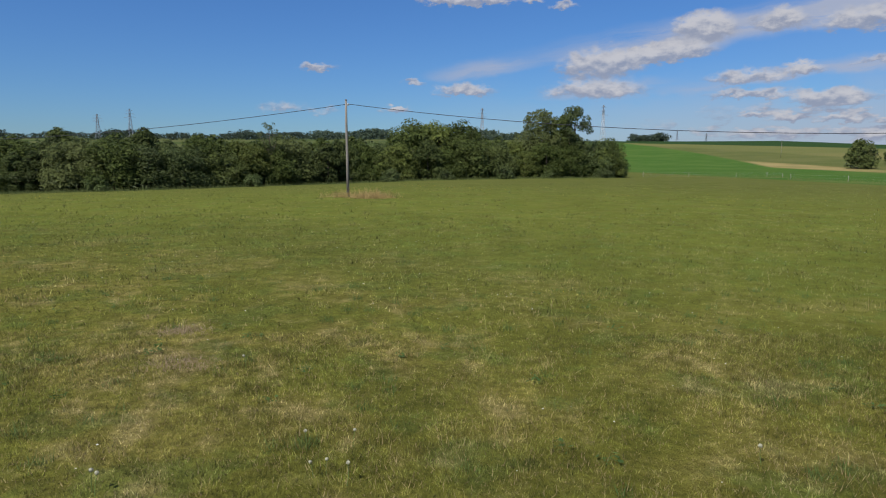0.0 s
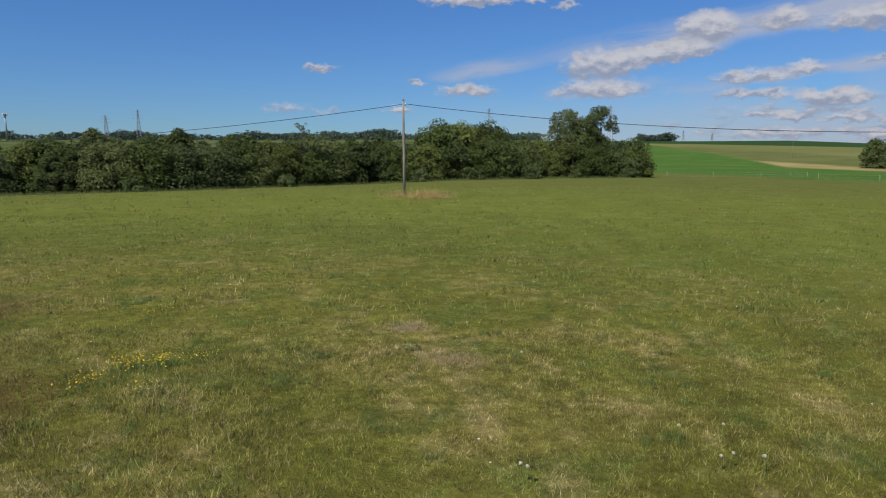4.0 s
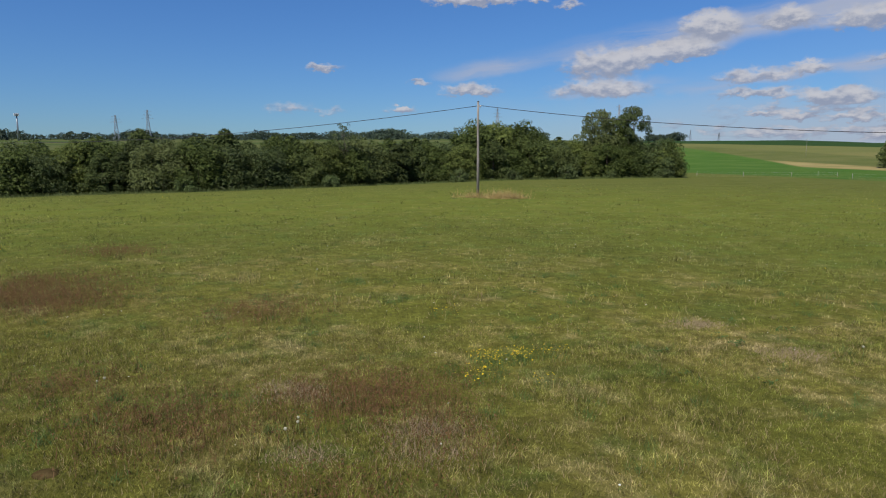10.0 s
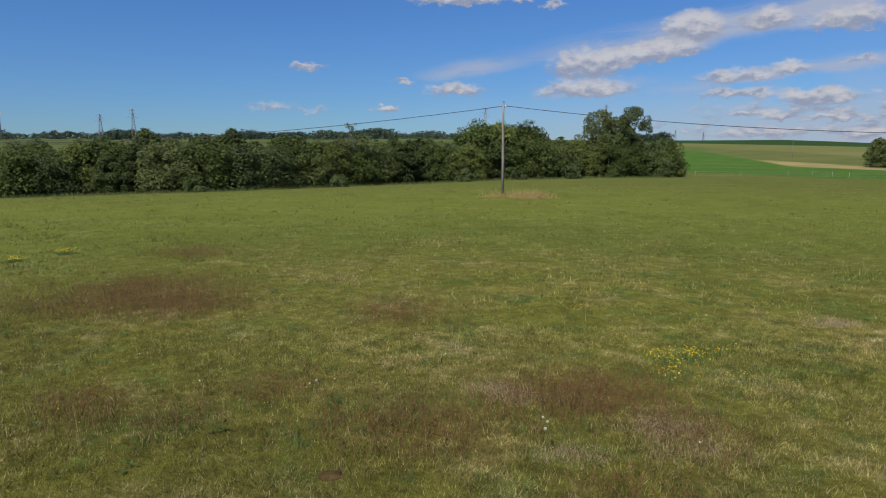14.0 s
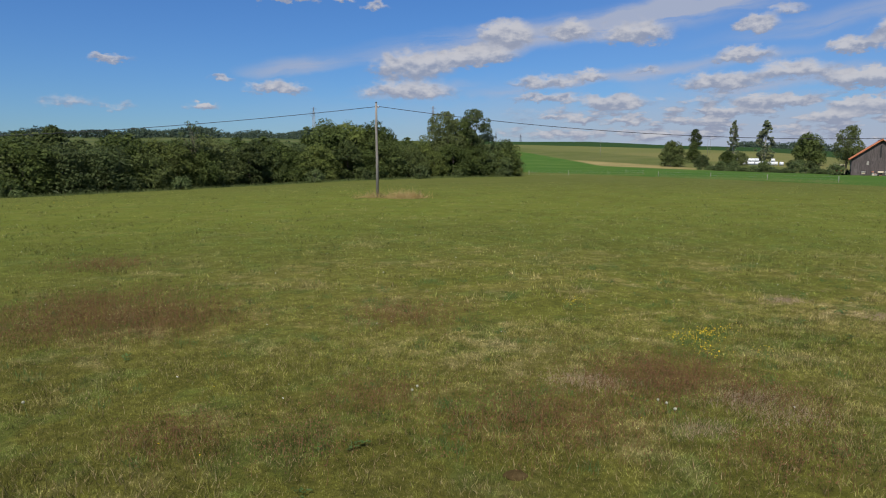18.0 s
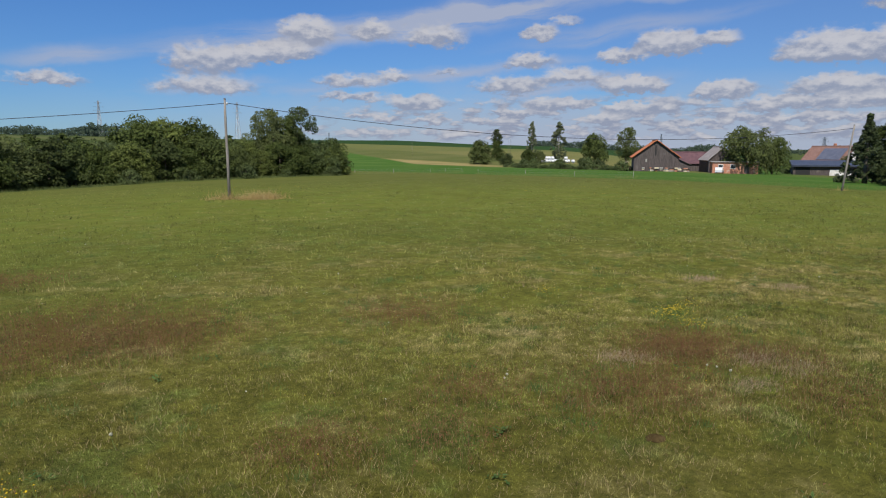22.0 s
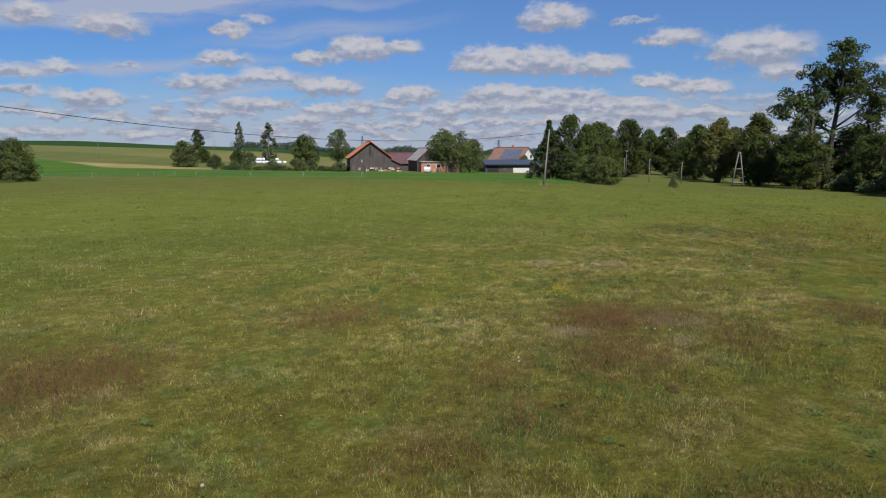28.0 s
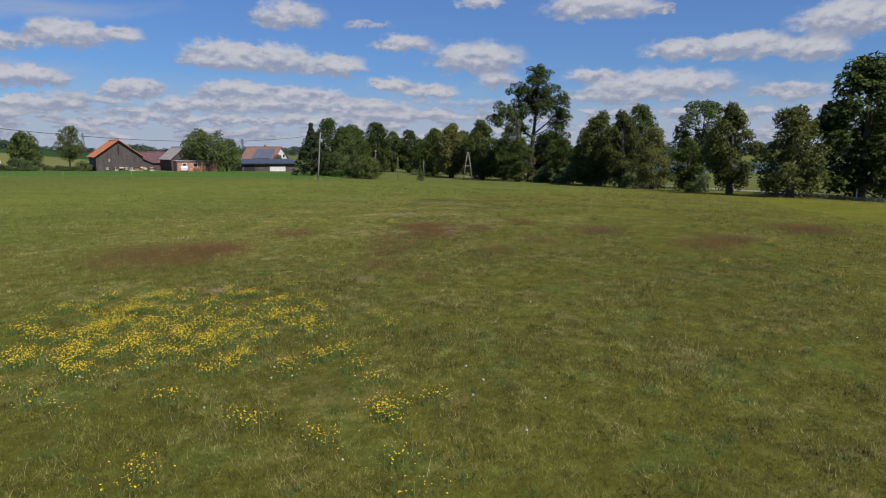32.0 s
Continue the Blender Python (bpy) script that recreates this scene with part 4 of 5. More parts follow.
field_side = ((181.0, 180.0, "ash", 1.36, 0.85), (207.0, 222.0, "round", 1.25, 1.0), (193.6, 232.4, "birch", 1.03, 1.35), (192.6, 250.7, "birch", 1.05, 0.95), (180.0, 262.0, "round", 0.65, 1.0),
    (150.8, 235.6, "round", 0.98, 1.05), (156.8, 224.8, "hedge_c", 0.85, 1.1), (168.0, 224.0, "round", 0.6, 1.1), (176.0, 226.0, "round", 0.55, 1.1), (272.9, 385.2, "big", 0.72, 1.1), (262.0, 372.0, "round", 0.5, 1.0),
    (140.0, 136.0, "hedge_c", 0.62, 0.9), (136.0, 134.0, "hedge_b", 0.55, 0.9), (186.0, 100.0, "round", 0.5, 0.9), (250.0, 160.0, "round", 0.7, 1.0))
for x, y, k, s, w in lane_side + field_side:
    plant(k, x, y, s, wide=w, group=yard)
for x, y, s in ((61.0, 29.8, 0.55), (65.0, 32.2, 0.6), (69.0, 34.8, 0.66), (74.0, 37.5, 0.62), (79.5, 41.8, 0.72), (86.5, 45.6, 0.7)):
    plant("hedge_d" if s > 0.63 else "hedge_b", x, y, s, label="rounded shrub at the edge of the farmyard", group="farmyard shrubs")
plant("hedge_a", 131.8, 55.0, 0.52, label="rounded shrub at the edge of the farmyard", group="farmyard shrubs")
plant("hedge_b", 94.9, 46.9, 0.56, label="rounded shrub at the edge of the farmyard", group="farmyard shrubs")
plant("sapling", 64.0, 22.5, 0.88)
plant("low", 115.5, 122.4, 1.25, label="dark bush beside the barn", group="farmyard shrubs")
for x, y in ((150.0, 205.0), (158.0, 208.0), (170.0, 206.0), (182.0, 205.0), (128.0, 118.0), (163.0, 103.0), (176.0, 190.0), (165.0, 185.0), (150.0, 170.0), (190.0, 210.0)):
    plant("low", x, y, 1.4, label="rank weeds along the field edge", group="field edge weeds")

we = random.Random(9)
for i in range(26):
    t = i / 25
    plant("low", WEEDS[0][0] + (WEEDS[1][0] - WEEDS[0][0]) * t + we.uniform(-1.5, 1.5), WEEDS[0][1] + (WEEDS[1][1] - WEEDS[0][1]) * t + we.uniform(-1.5, 1.5), we.uniform(0.5, 0.95), wide=1.2, label="rank weeds along the field edge", group="field edge weeds")

# ---- poles, cables, fence ----
wood_poles = "wooden line poles"


def line_pole(x, y, h, lean=(0.0, 0.0), label="weathered wooden line pole standing in the pasture"):
    e = thing("utility_pole", pose(x, y, gz(x, y), lean[0], lean[1], 0), label, "utility pole", wood_poles)
    bm = bmesh.new()
    tube(bm, [(0, 0, -0.5), (0.01, 0, h * 0.4), (-0.015, 0.01, h * 0.75), (0, 0, h)], [0.11, 0.098, 0.085, 0.07], 12)
    part("pole", bm, M_POLE, e, smooth_faces=True)
    bm = bmesh.new()
    tube(bm, [(0, 0, h), (0, 0, h + 0.05)], [0.11, 0.02], 12)
    part("cap", bm, M_STEEL, e, "tin cap")
    bm = bmesh.new()
    box(bm, (0.08, -0.04, h - 0.42), (0.2, 0.04, h - 0.34), 0.01)
    part("bracket", bm, M_STEEL, e, "steel cable bracket")
    bm = bmesh.new()
    tube(bm, [(0.15, 0, h - 0.34), (0.15, 0, h - 0.3), (0.15, 0, h - 0.25)], [0.04, 0.055, 0.03], 8)
    part("insulator", bm, M_WRAP, e, "porcelain insulator")
    return (e.matrix_basis @ Vector((0.15, 0, h - 0.3)))


top1 = line_pole(-7.04, 48.2, 7.03)
top2 = line_pole(49.3, 34.0, 6.55, (1.1, 9.0), "weathered wooden line pole leaning slightly at the field edge")
top3 = line_pole(-70, 70, 7.0)


def cable(a, b, sag):
    bm = bmesh.new()
    pts = [Vector(a).lerp(Vector(b), i / 24) - Vector((0, 0, 4 * sag * (i / 24) * (1 - i / 24))) for i in range(25)]
    tube(bm, pts, [0.021] * 25, 6)
    tagged(part("overhead_cable", bm, M_CABLE, smooth_faces=True), "thin black overhead cable sagging between line poles", "cable", "overhead cables")


cable(top1, top2, 1.75)
cable(top3, top1, 1.3)


def far_pole(x, y, h, arm=0.0):
    e = thing("utility_pole", pose(x, y, gz(x, y), 0, 0, 40), "grey weathered pole standing by the lane" if h > 5 else "plain grey wooden post in the pasture", "utility pole", "distant poles")
    bm = bmesh.new()
    tube(bm, [(0, 0, -0.3), (0, 0, h * 0.5), (0, 0, h)], [0.085, 0.075, 0.06], 8)
    part("pole", bm, M_POLE, e, smooth_faces=True)
    if arm:
        bm = bmesh.new()
        box(bm, (-arm, -0.06, h - 0.35), (arm, 0.06, h - 0.2), 0.02)
        part("crossarm", bm, M_STEEL, e)
        for k in (-arm * 0.85, 0, arm * 0.85):
            bm = bmesh.new()
            tube(bm, [(k, 0, h - 0.2), (k, 0, h + 0.1)], [0.05, 0.04], 6)
            part("insulator", bm, M_WRAP, e)


far_pole(148.0, 53.0, 7.0, 0.5)
far_pole(139.0, 50.8, 5.0)
far_pole(105.0, 36.0, 4.6)
far_pole(112.0, 31.5, 4.2)
far_pole(-137.0, 155.0, 9.5, 2.0)
far_pole(170.0, 330.0, 9.0, 1.4)
far_pole(225.0, 310.0, 9.0, 1.2)
far_pole(236.0, 322.0, 9.0, 1.2)


def a_frame(x, y, h):
    e = thing("a_frame_pole", pose(x, y, gz(x, y), 0, 0, -78), "two-legged wooden line pole without cables in the pasture", "utility pole", wood_poles)
    for s in (-1, 1):
        bm = bmesh.new()
        tube(bm, [(s * 0.95, 0, -0.4), (s * 0.55, 0, h * 0.5), (s * 0.12, 0, h)], [0.115, 0.10, 0.085], 10)
        part("leg", bm, M_POLE, e, smooth_faces=True)
    for z in (0.12, 0.52):
        k = 0.95 - 0.83 * z + 0.12
        bm = bmesh.new()
        box(bm, (-k, -0.08, h * z - 0.08), (k, 0.08, h * z + 0.08), 0.02)
        part("crossbar", bm, M_POLE, e)
    bm = bmesh.new()
    box(bm, (-0.24, -0.13, h - 0.3), (0.24, 0.13, h - 0.1), 0.03)
    part("bolted_head", bm, M_POLE, e)


a_frame(99.8, 19.6, 5.9)

FENCE = [(66, 133), (64, 123), (54, 120.3), (46, 122.2), (38, 124)]
FENCE_B = [(57, 107), (58.4, 94), (59.2, 82), (60, 70)]
fence = thing("wire_fence", Matrix.Identity(4), "pasture fence of pale posts and thin wire", "fence")
for x, y in FENCE + FENCE_B:
    bm = bmesh.new()
    z = gz(x, y)
    tube(bm, [(x, y, z - 0.3), (x + 0.02, y, z + 0.6), (x, y, z + 0.95)], [0.045, 0.04, 0.036], 8)
    part("post", bm, M_POST, fence, smooth_faces=True)
for line in (FENCE, FENCE_B):
    for h in (0.5, 0.85):
        bm = bmesh.new()
        tube(bm, [(x, y, gz(x, y) + h) for x, y in line], [0.006] * len(line), 4)
        part("fence_wire", bm, M_STEEL, fence)

# delineators along the lane
for x, y in ((46.0, -19.5), (52.5, -18.0), (70.0, -13.0), (36.0, -23.0), (29.5, -26.3)):
    e = thing("road_marker_post", pose(x, y, gz(x, y)), "white plastic marker post beside the lane", "road marker", "road markers")
    bm = bmesh.new()
    box(bm, (-0.06, -0.05, -0.2), (0.06, 0.05, 1.0), 0.02)
    part("post", bm, M_WRAP, e)
    bm = bmesh.new()
    box(bm, (-0.065, -0.055, 0.78), (0.065, 0.055, 0.9))
    part("reflector", bm, M_RED, e)


# ---- farm buildings ----
def gabled(name, x, y, turn, wide, long, eave, ridge, label, wall, roof, over=0.45, front=None):
    """A gabled building whose front gable stands at y = 0 and whose ridge runs along +y. Returns it."""
    e = thing(name, pose(x, y, gz(x, y) - 0.05, 0, 0, turn), label, "building", "farm buildings")
    w, t = wide / 2, 0.25
    for nm, yy in (("front_wall", 0), ("back_wall", long - t)):
        bm = bmesh.new()
        pts = [(-w, 0), (w, 0), (w, eave), (0, ridge), (-w, eave)]
        hull(bm, [(a, yy, b - (0.3 if b == 0 else 0)) for a, b in pts] + [(a, yy + t, b - (0.3 if b == 0 else 0)) for a, b in pts],
             ((0, 1, 2, 3, 4), (9, 8, 7, 6, 5), (0, 5, 6, 1), (1, 6, 7, 2), (2, 7, 8, 3), (3, 8, 9, 4), (4, 9, 5, 0)))
        part(nm, bm, front if front and yy == 0 else wall, e)
    for s in (-1, 1):
        bm = bmesh.new()
        box(bm, (min(s * w, s * (w - t)), t, -0.3), (max(s * w, s * (w - t)), long - t, eave))
        part("side_wall", bm, wall, e)
        k = (ridge - eave) / w
        bm = bmesh.new()
        q = [(s * (w + over), -over, eave - k * over + 0.12), (s * (w + over), long + over, eave - k * over + 0.12), (0, long + over, ridge + 0.12), (0, -over, ridge + 0.12)]
        slab(bm, q if s > 0 else q[::-1], 0.14)
        part("roof_slope", bm, roof, e)
        bm = bmesh.new()
        b = [(s * (w + over), -over - 0.03, eave - k * over + 0.16), (0, -over - 0.03, ridge + 0.15), (0, -over - 0.03, ridge - 0.04), (s * (w + over), -over - 0.03, eave - k * over - 0.04)]
        slab(bm, b if s > 0 else b[::-1], 0.06)
        part("barge_board", bm, roof, e)
    bm = bmesh.new()
    tube(bm, [(0, -over, ridge + 0.16), (0, long + over, ridge + 0.16)], [0.14, 0.14], 8)
    part("ridge_cap", bm, roof, e)
    return e


def pane(e, x0, x1, z0, z1, mat=None, y=0.0, name="window"):
    """An opening's leaf set 4 cm proud of the front wall, with a frame for windows."""
    bm = bmesh.new()
    box(bm, (x0, y - 0.04, z0), (x1, y + 0.02, z1))
    ob = part(name, bm, mat or M_GLASS, e)
    if name == "window":
        for a in ((x0 - 0.1, z0 - 0.1, x1 + 0.1, z0), (x0 - 0.1, z1, x1 + 0.1, z1 + 0.1), (x0 - 0.1, z0, x0, z1), (x1, z0, x1 + 0.1, z1)):
            bm = bmesh.new()
            box(bm, (a[0], y - 0.07, a[1]), (a[2], y + 0.02, a[3]))
            part("frame", bm, M_PLASTER, ob)
    return ob


def boards(e, wide, eave, ridge, step=0.55, y=0.0):
    """Upright boards on a gable, each a little proud or back."""
    w, n = wide / 2, int(wide / step)
    rng = random.Random(3)
    for i in range(n):
        a, b = -w + i * wide / n + 0.015, -w + (i + 1) * wide / n - 0.015
        za, zb = (ridge - abs(k) * (ridge - eave) / w - 0.12 for k in (a, b))
        d = rng.uniform(0.03, 0.06)
        bm = bmesh.new()
        hull(bm, [(a, y - d, -0.1), (b, y - d, -0.1), (b, y - d, zb), (a, y - d, za), (a, y, -0.1), (b, y, -0.1), (b, y, zb), (a, y, za)],
             ((0, 1, 2, 3), (7, 6, 5, 4), (0, 4, 5, 1), (1, 5, 6, 2), (2, 6, 7, 3), (3, 7, 4, 0)))
        part("board", bm, M_BOARD, e)


BARN = (122.2, 116.9)
barn = gabled("barn", *BARN, -47, 11.4, 19.0, 4.0, 8.2, "old dark timber barn with an orange tiled roof", M_BOARD, M_TILE, 0.6)
boards(barn, 11.4, 4.0, 8.2)
pane(barn, -0.35, 0.0, 4.2, 7.0, M_RUBBER, -0.06, "hatch")
pane(barn, -2.7, -2.3, 2.5, 3.3, M_POST, -0.06, "shutter")
pane(barn, -2.0, 2.0, 0.0, 3.4, M_BOARD, -0.1, "barn_door")
bm = bmesh.new()
hull(bm, [(5.72, 0.2, -0.3), (8.4, 0.2, -0.3), (8.4, 0.2, 1.9), (5.72, 0.2, 3.2), (5.72, 10, -0.3), (8.4, 10, -0.3), (8.4, 10, 1.9), (5.72, 10, 3.2)],
     ((0, 1, 2, 3), (7, 6, 5, 4), (0, 4, 5, 1), (1, 5, 6, 2), (2, 6, 7, 3), (3, 7, 4, 0)))
part("lean_to", bm, M_BOARD, barn, "dark boarded lean-to")
bm = bmesh.new()
slab(bm, [(8.8, -0.2, 1.85), (8.8, 10.3, 1.85), (5.72, 10.3, 3.34), (5.72, -0.2, 3.34)], 0.1)
part("lean_to_roof", bm, M_BOARD, barn)

shed = gabled("machine_shed", 148.0, 117.5, 30, 7.0, 15.0, 2.6, 5.5, "long shed with a dark maroon roof behind the barn", M_BOARD, M_MAROON)
grey = gabled("stable", 134.6, 105.6, -42, 7.0, 11.0, 3.5, 6.7, "dark boarded stable with a grey sheet roof", M_BOARD, M_GREYROOF, 0.4)
boards(grey, 7.0, 3.5, 6.7)
brick = thing("brick_outbuilding", pose(125.5, 102.2, gz(125.5, 102.2) - 0.05, 0, 0, -48), "low brick outbuilding with a flat roof", "building", "farm buildings")
bm = bmesh.new()
box(bm, (0, 0, -0.3), (10.5, 5.5, 2.7))
part("brick_wall", bm, M_BRICK, brick)
bm = bmesh.new()
box(bm, (-0.3, -0.3, 2.7), (10.8, 5.8, 2.9), 0.03)
part("flat_roof", bm, M_GREYROOF, brick)
for k in (1.4, 4.2):
    pane(brick, k, k + 1.0, 1.2, 2.1)
pane(brick, 7.4, 8.4, 0.0, 2.1, M_BOARD, 0, "door")

low_shed = thing("low_shed", pose(154.2, 97.8, gz(154.2, 97.8) - 0.05, 0, 0, -56), "long low shed with blue sheet roof and part whitewashed wall", "building", "farm buildings")
bm = bmesh.new()
box(bm, (0, 0, -0.3), (16.5, 7.0, 2.2))
part("wall", bm, M_BOARD, low_shed)
bm = bmesh.new()
box(bm, (8.5, -0.06, -0.1), (13.4, 0.0, 1.45))
part("whitewashed_wall", bm, M_PLASTER, low_shed, "whitewashed stretch of wall")
bm = bmesh.new()
hull(bm, [(-0.5, -0.7, 2.2), (17.0, -0.7, 2.2), (17.0, 7.5, 3.4), (-0.5, 7.5, 3.4), (-0.5, -0.7, 2.6), (17, -0.7, 2.6), (17, 7.5, 3.8), (-0.5, 7.5, 3.8)],
     ((3, 2, 1, 0), (4, 5, 6, 7), (0, 1, 5, 4), (1, 2, 6, 5), (2, 3, 7, 6), (3, 0, 4, 7)))
part("roof", bm, M_NAVY, low_shed)
# black leaf over the wall: the shade inside the doorway as flat colour
pane(low_shed, 0.6, 4.0, 0.0, 2.0, M_RUBBER, 0, "doorway")

house = gabled("farmhouse", 208.0, 108.2, -14, 10.5, 16.0, 3.0, 8.2, "pale plastered farmhouse with a weathered red tiled roof", M_PLASTER, M_OLDTILE, 0.5)
bm = bmesh.new()
k = (8.2 - 3.0) / 5.25
slab(bm, [(-4.6, 10.5, 8.2 - 4.6 * k + 0.24), (-4.6, 1.6, 8.2 - 4.6 * k + 0.24), (-0.9, 1.6, 8.2 - 0.9 * k + 0.24), (-0.9, 10.5, 8.2 - 0.9 * k + 0.24)], -0.05)
part("solar_panels", bm, M_SOLAR, house, "slate-blue solar panels on the roof slope")
for a in (-2.6, 1.2):
    pane(house, a, a + 1.2, 4.2, 5.4)
    pane(house, a, a + 1.2, 1.4, 2.9)
bm = bmesh.new()
box(bm, (0.8, 8, 7.0), (1.5, 8.8, 9.2), 0.03)
part("chimney", bm, M_BRICK, house)

cottage = gabled("roadside_house", 150.0, 2.0, 75, 9.0, 10.0, 5.0, 8.6, "ochre house half hidden behind the roadside trees", worn("ochre_plaster", (0.5, 0.3, 0.13), (0.58, 0.37, 0.18), 1.0), M_MAROON, 0.4)


# ---- farmyard things ----
def wheel(e, x, y, r, w, mat=None):
    bm = bmesh.new()
    tube(bm, [(x, y - w / 2, r), (x, y - w / 2 + 0.03, r), (x, y + w / 2 - 0.03, r), (x, y + w / 2, r)], [r * 0.9, r, r, r * 0.9], 18)
    ob = part("wheel", bm, M_RUBBER, e, "black rubber tyre")
    bm = bmesh.new()
    tube(bm, [(x, y - w / 2 - 0.02, r), (x, y + w / 2 + 0.02, r)], [r * 0.55, r * 0.55], 14)
    part("rim", bm, mat or M_CREAM, ob)


def tractor(x, y, turn, paint, label):
    e = thing("tractor", pose(x, y, gz(x, y), 0, 0, turn), label, "tractor", "farm machines")
    bm = bmesh.new()
    box(bm, (0.3, -0.4, 0.8), (2.1, 0.4, 1.5), 0.08)
    part("bonnet", bm, paint, e)
    bm = bmesh.new()
    box(bm, (-0.9, -0.7, 0.7), (0.3, 0.7, 1.3), 0.06)
    part("body", bm, paint, e)
    bm = bmesh.new()
    box(bm, (-0.9, -0.65, 1.3), (0.25, 0.65, 2.3), 0.08)
    part("cab", bm, M_GLASS, e)
    bm = bmesh.new()
    box(bm, (-1.0, -0.75, 2.3), (0.35, 0.75, 2.45), 0.05)
    part("cab_roof", bm, M_CREAM, e)
    for s in (-1, 1):
        wheel(e, -0.5, s * 0.85, 0.78, 0.4)
        wheel(e, 1.7, s * 0.7, 0.45, 0.25)
    bm = bmesh.new()
    tube(bm, [(1.5, 0.2, 1.5), (1.5, 0.2, 2.2)], [0.05, 0.05], 8)
    part("exhaust", bm, M_STEEL, e)


def car(x, y, turn, paint, label, van=False):
    e = thing("car", pose(x, y, gz(x, y), 0, 0, turn), label, "car", "parked vehicles")
    h = 1.9 if van else 1.45
    bm = bmesh.new()
    pr = [(-2.1, 0.3), (2.1, 0.3), (2.15, 0.75), (1.2, 0.95), (0.55, h), (-1.5, h), (-2.1, 0.95)]
    hull(bm, [(a, -0.82, b) for a, b in pr] + [(a, 0.82, b) for a, b in pr], [tuple(range(7)), tuple(range(13, 6, -1))] + [(i, i + 7, (i + 1) % 7 + 7, (i + 1) % 7) for i in range(7)])
    part("body", bm, paint, e)
    for s in (-1, 1):
        bm = bmesh.new()
        box(bm, (-1.4, s * 0.83 - 0.01, 0.98), (0.6, s * 0.83 + 0.01, h - 0.14))
        part("side_window", bm, M_GLASS, e)
        wheel(e, -1.3, s * 0.78, 0.32, 0.2, M_STEEL)
        wheel(e, 1.3, s * 0.78, 0.32, 0.2, M_STEEL)


tractor(118.5, 124.0, 20, M_RED, "old red and cream tractor beside the barn")
car(141.5, 109.5, 30, M_RED, "red van parked under the shed roof", True)
car(124.5, 99.5, 30, M_WRAP, "white car standing by the brick outbuilding")
br = random.Random(8)
for i in range(11):
    x, y = BARN[0] - 1.5 + i * 0.55 + br.uniform(-0.3, 0.3), BARN[1] + 2.5 - i * 0.95 + br.uniform(-0.5, 0.5)
    e = thing("scrap_heap" if i % 3 else "crate", pose(x - 1.2, y - 1.2, gz(x, y), 0, 0, br.uniform(0, 90)), "weathered farm clutter stacked by the barn" if i % 3 else "pale wooden crate by the barn", "farm clutter", "barn clutter")
    for k in range(3):
        bm = bmesh.new()
        a = br.uniform(0.3, 0.8)
        box(bm, (-a, -a * 0.7, k * 0.35), (a, a * 0.6, k * 0.35 + 0.34), 0.04)
        part(("pallet", "beam_stack", "box")[k], bm, (M_BOARD, M_CREAM, M_POST, M_BRICK)[(i + k) % 4], e)
for i in range(24):
    x, y = 183.4 + (i % 12) * 0.98 + br.uniform(-0.2, 0.2), 236.2 - (i % 12) * 1.12 + (i // 12) * 2.6 + br.uniform(-0.5, 0.5)
    for lvl in range(2 if i < 6 or i in (9, 13, 14) else 1):
        e = thing("silage_bale", pose(x, y, gz(x, y) + lvl * 1.3, 0, 0, -42 + br.uniform(-12, 12)), "round silage bale wrapped in white film", "bale", "wrapped bales")
        bm = bmesh.new()
        tube(bm, [(-0.75, 0, 0.75), (-0.66, 0, 0.75), (0.66, 0, 0.75), (0.75, 0, 0.75)], [0.55, 0.75, 0.75, 0.55], 14)
        part("wrapped_bale", bm, M_WRAP, e, smooth_faces=True)


# ---- far land ----
def pylon(x, y, top, turn):
    z = gz(x, y)
    e = thing("pylon", pose(x, y, z, 0, 0, turn), "steel lattice pylon on the horizon", "pylon", "power pylons")
    h = top - z
    bm = bmesh.new()
    wid = lambda t: 1.7 * (1 - t) ** 1.3 + 0.38
    lv = [0, 0.16, 0.3, 0.42, 0.53, 0.63, 0.72, 0.81, 0.9, 1.0]
    corner = lambda t, k: Vector(((1, 1, -1, -1)[k] * wid(t), (1, -1, -1, 1)[k] * wid(t), h * t))
    for k in range(4):
        tube(bm, [corner(t, k) for t in lv], [0.15] * len(lv), 4)
    part("leg_frame", bm, M_STEEL, e)
    bm = bmesh.new()
    for a, b in zip(lv, lv[1:]):
        for k in range(4):
            tube(bm, [corner(a, k), corner(b, (k + 1) % 4)], [0.075, 0.075], 3)
            tube(bm, [corner(a, (k + 1) % 4), corner(b, k)], [0.075, 0.075], 3)
    part("bracing", bm, M_STEEL, e)
    for t, w in ((0.72, 5.0), (0.83, 4.2), (0.94, 3.2)):
        bm = bmesh.new()
        for s in (-1, 1):
            tube(bm, [(0, 0, h * t + 0.9), (s * w, 0, h * t)], [0.1, 0.07], 4)
            tube(bm, [(0, 0, h * t - 0.4), (s * w, 0, h * t)], [0.1, 0.07], 4)
        part("crossarm", bm, M_STEEL, e)


for x, y, top, turn in ((38, 640, 44.5, 20), (150, 619, 46, 20), (-297, 568, 35, 10), (-274, 579, 40, 10), (320, 900, 31, 60), (400, 1000, 30, 40), (620, 520, 22, 60), (560, 300, 14, 80)):
    pylon(x, y, top, turn)


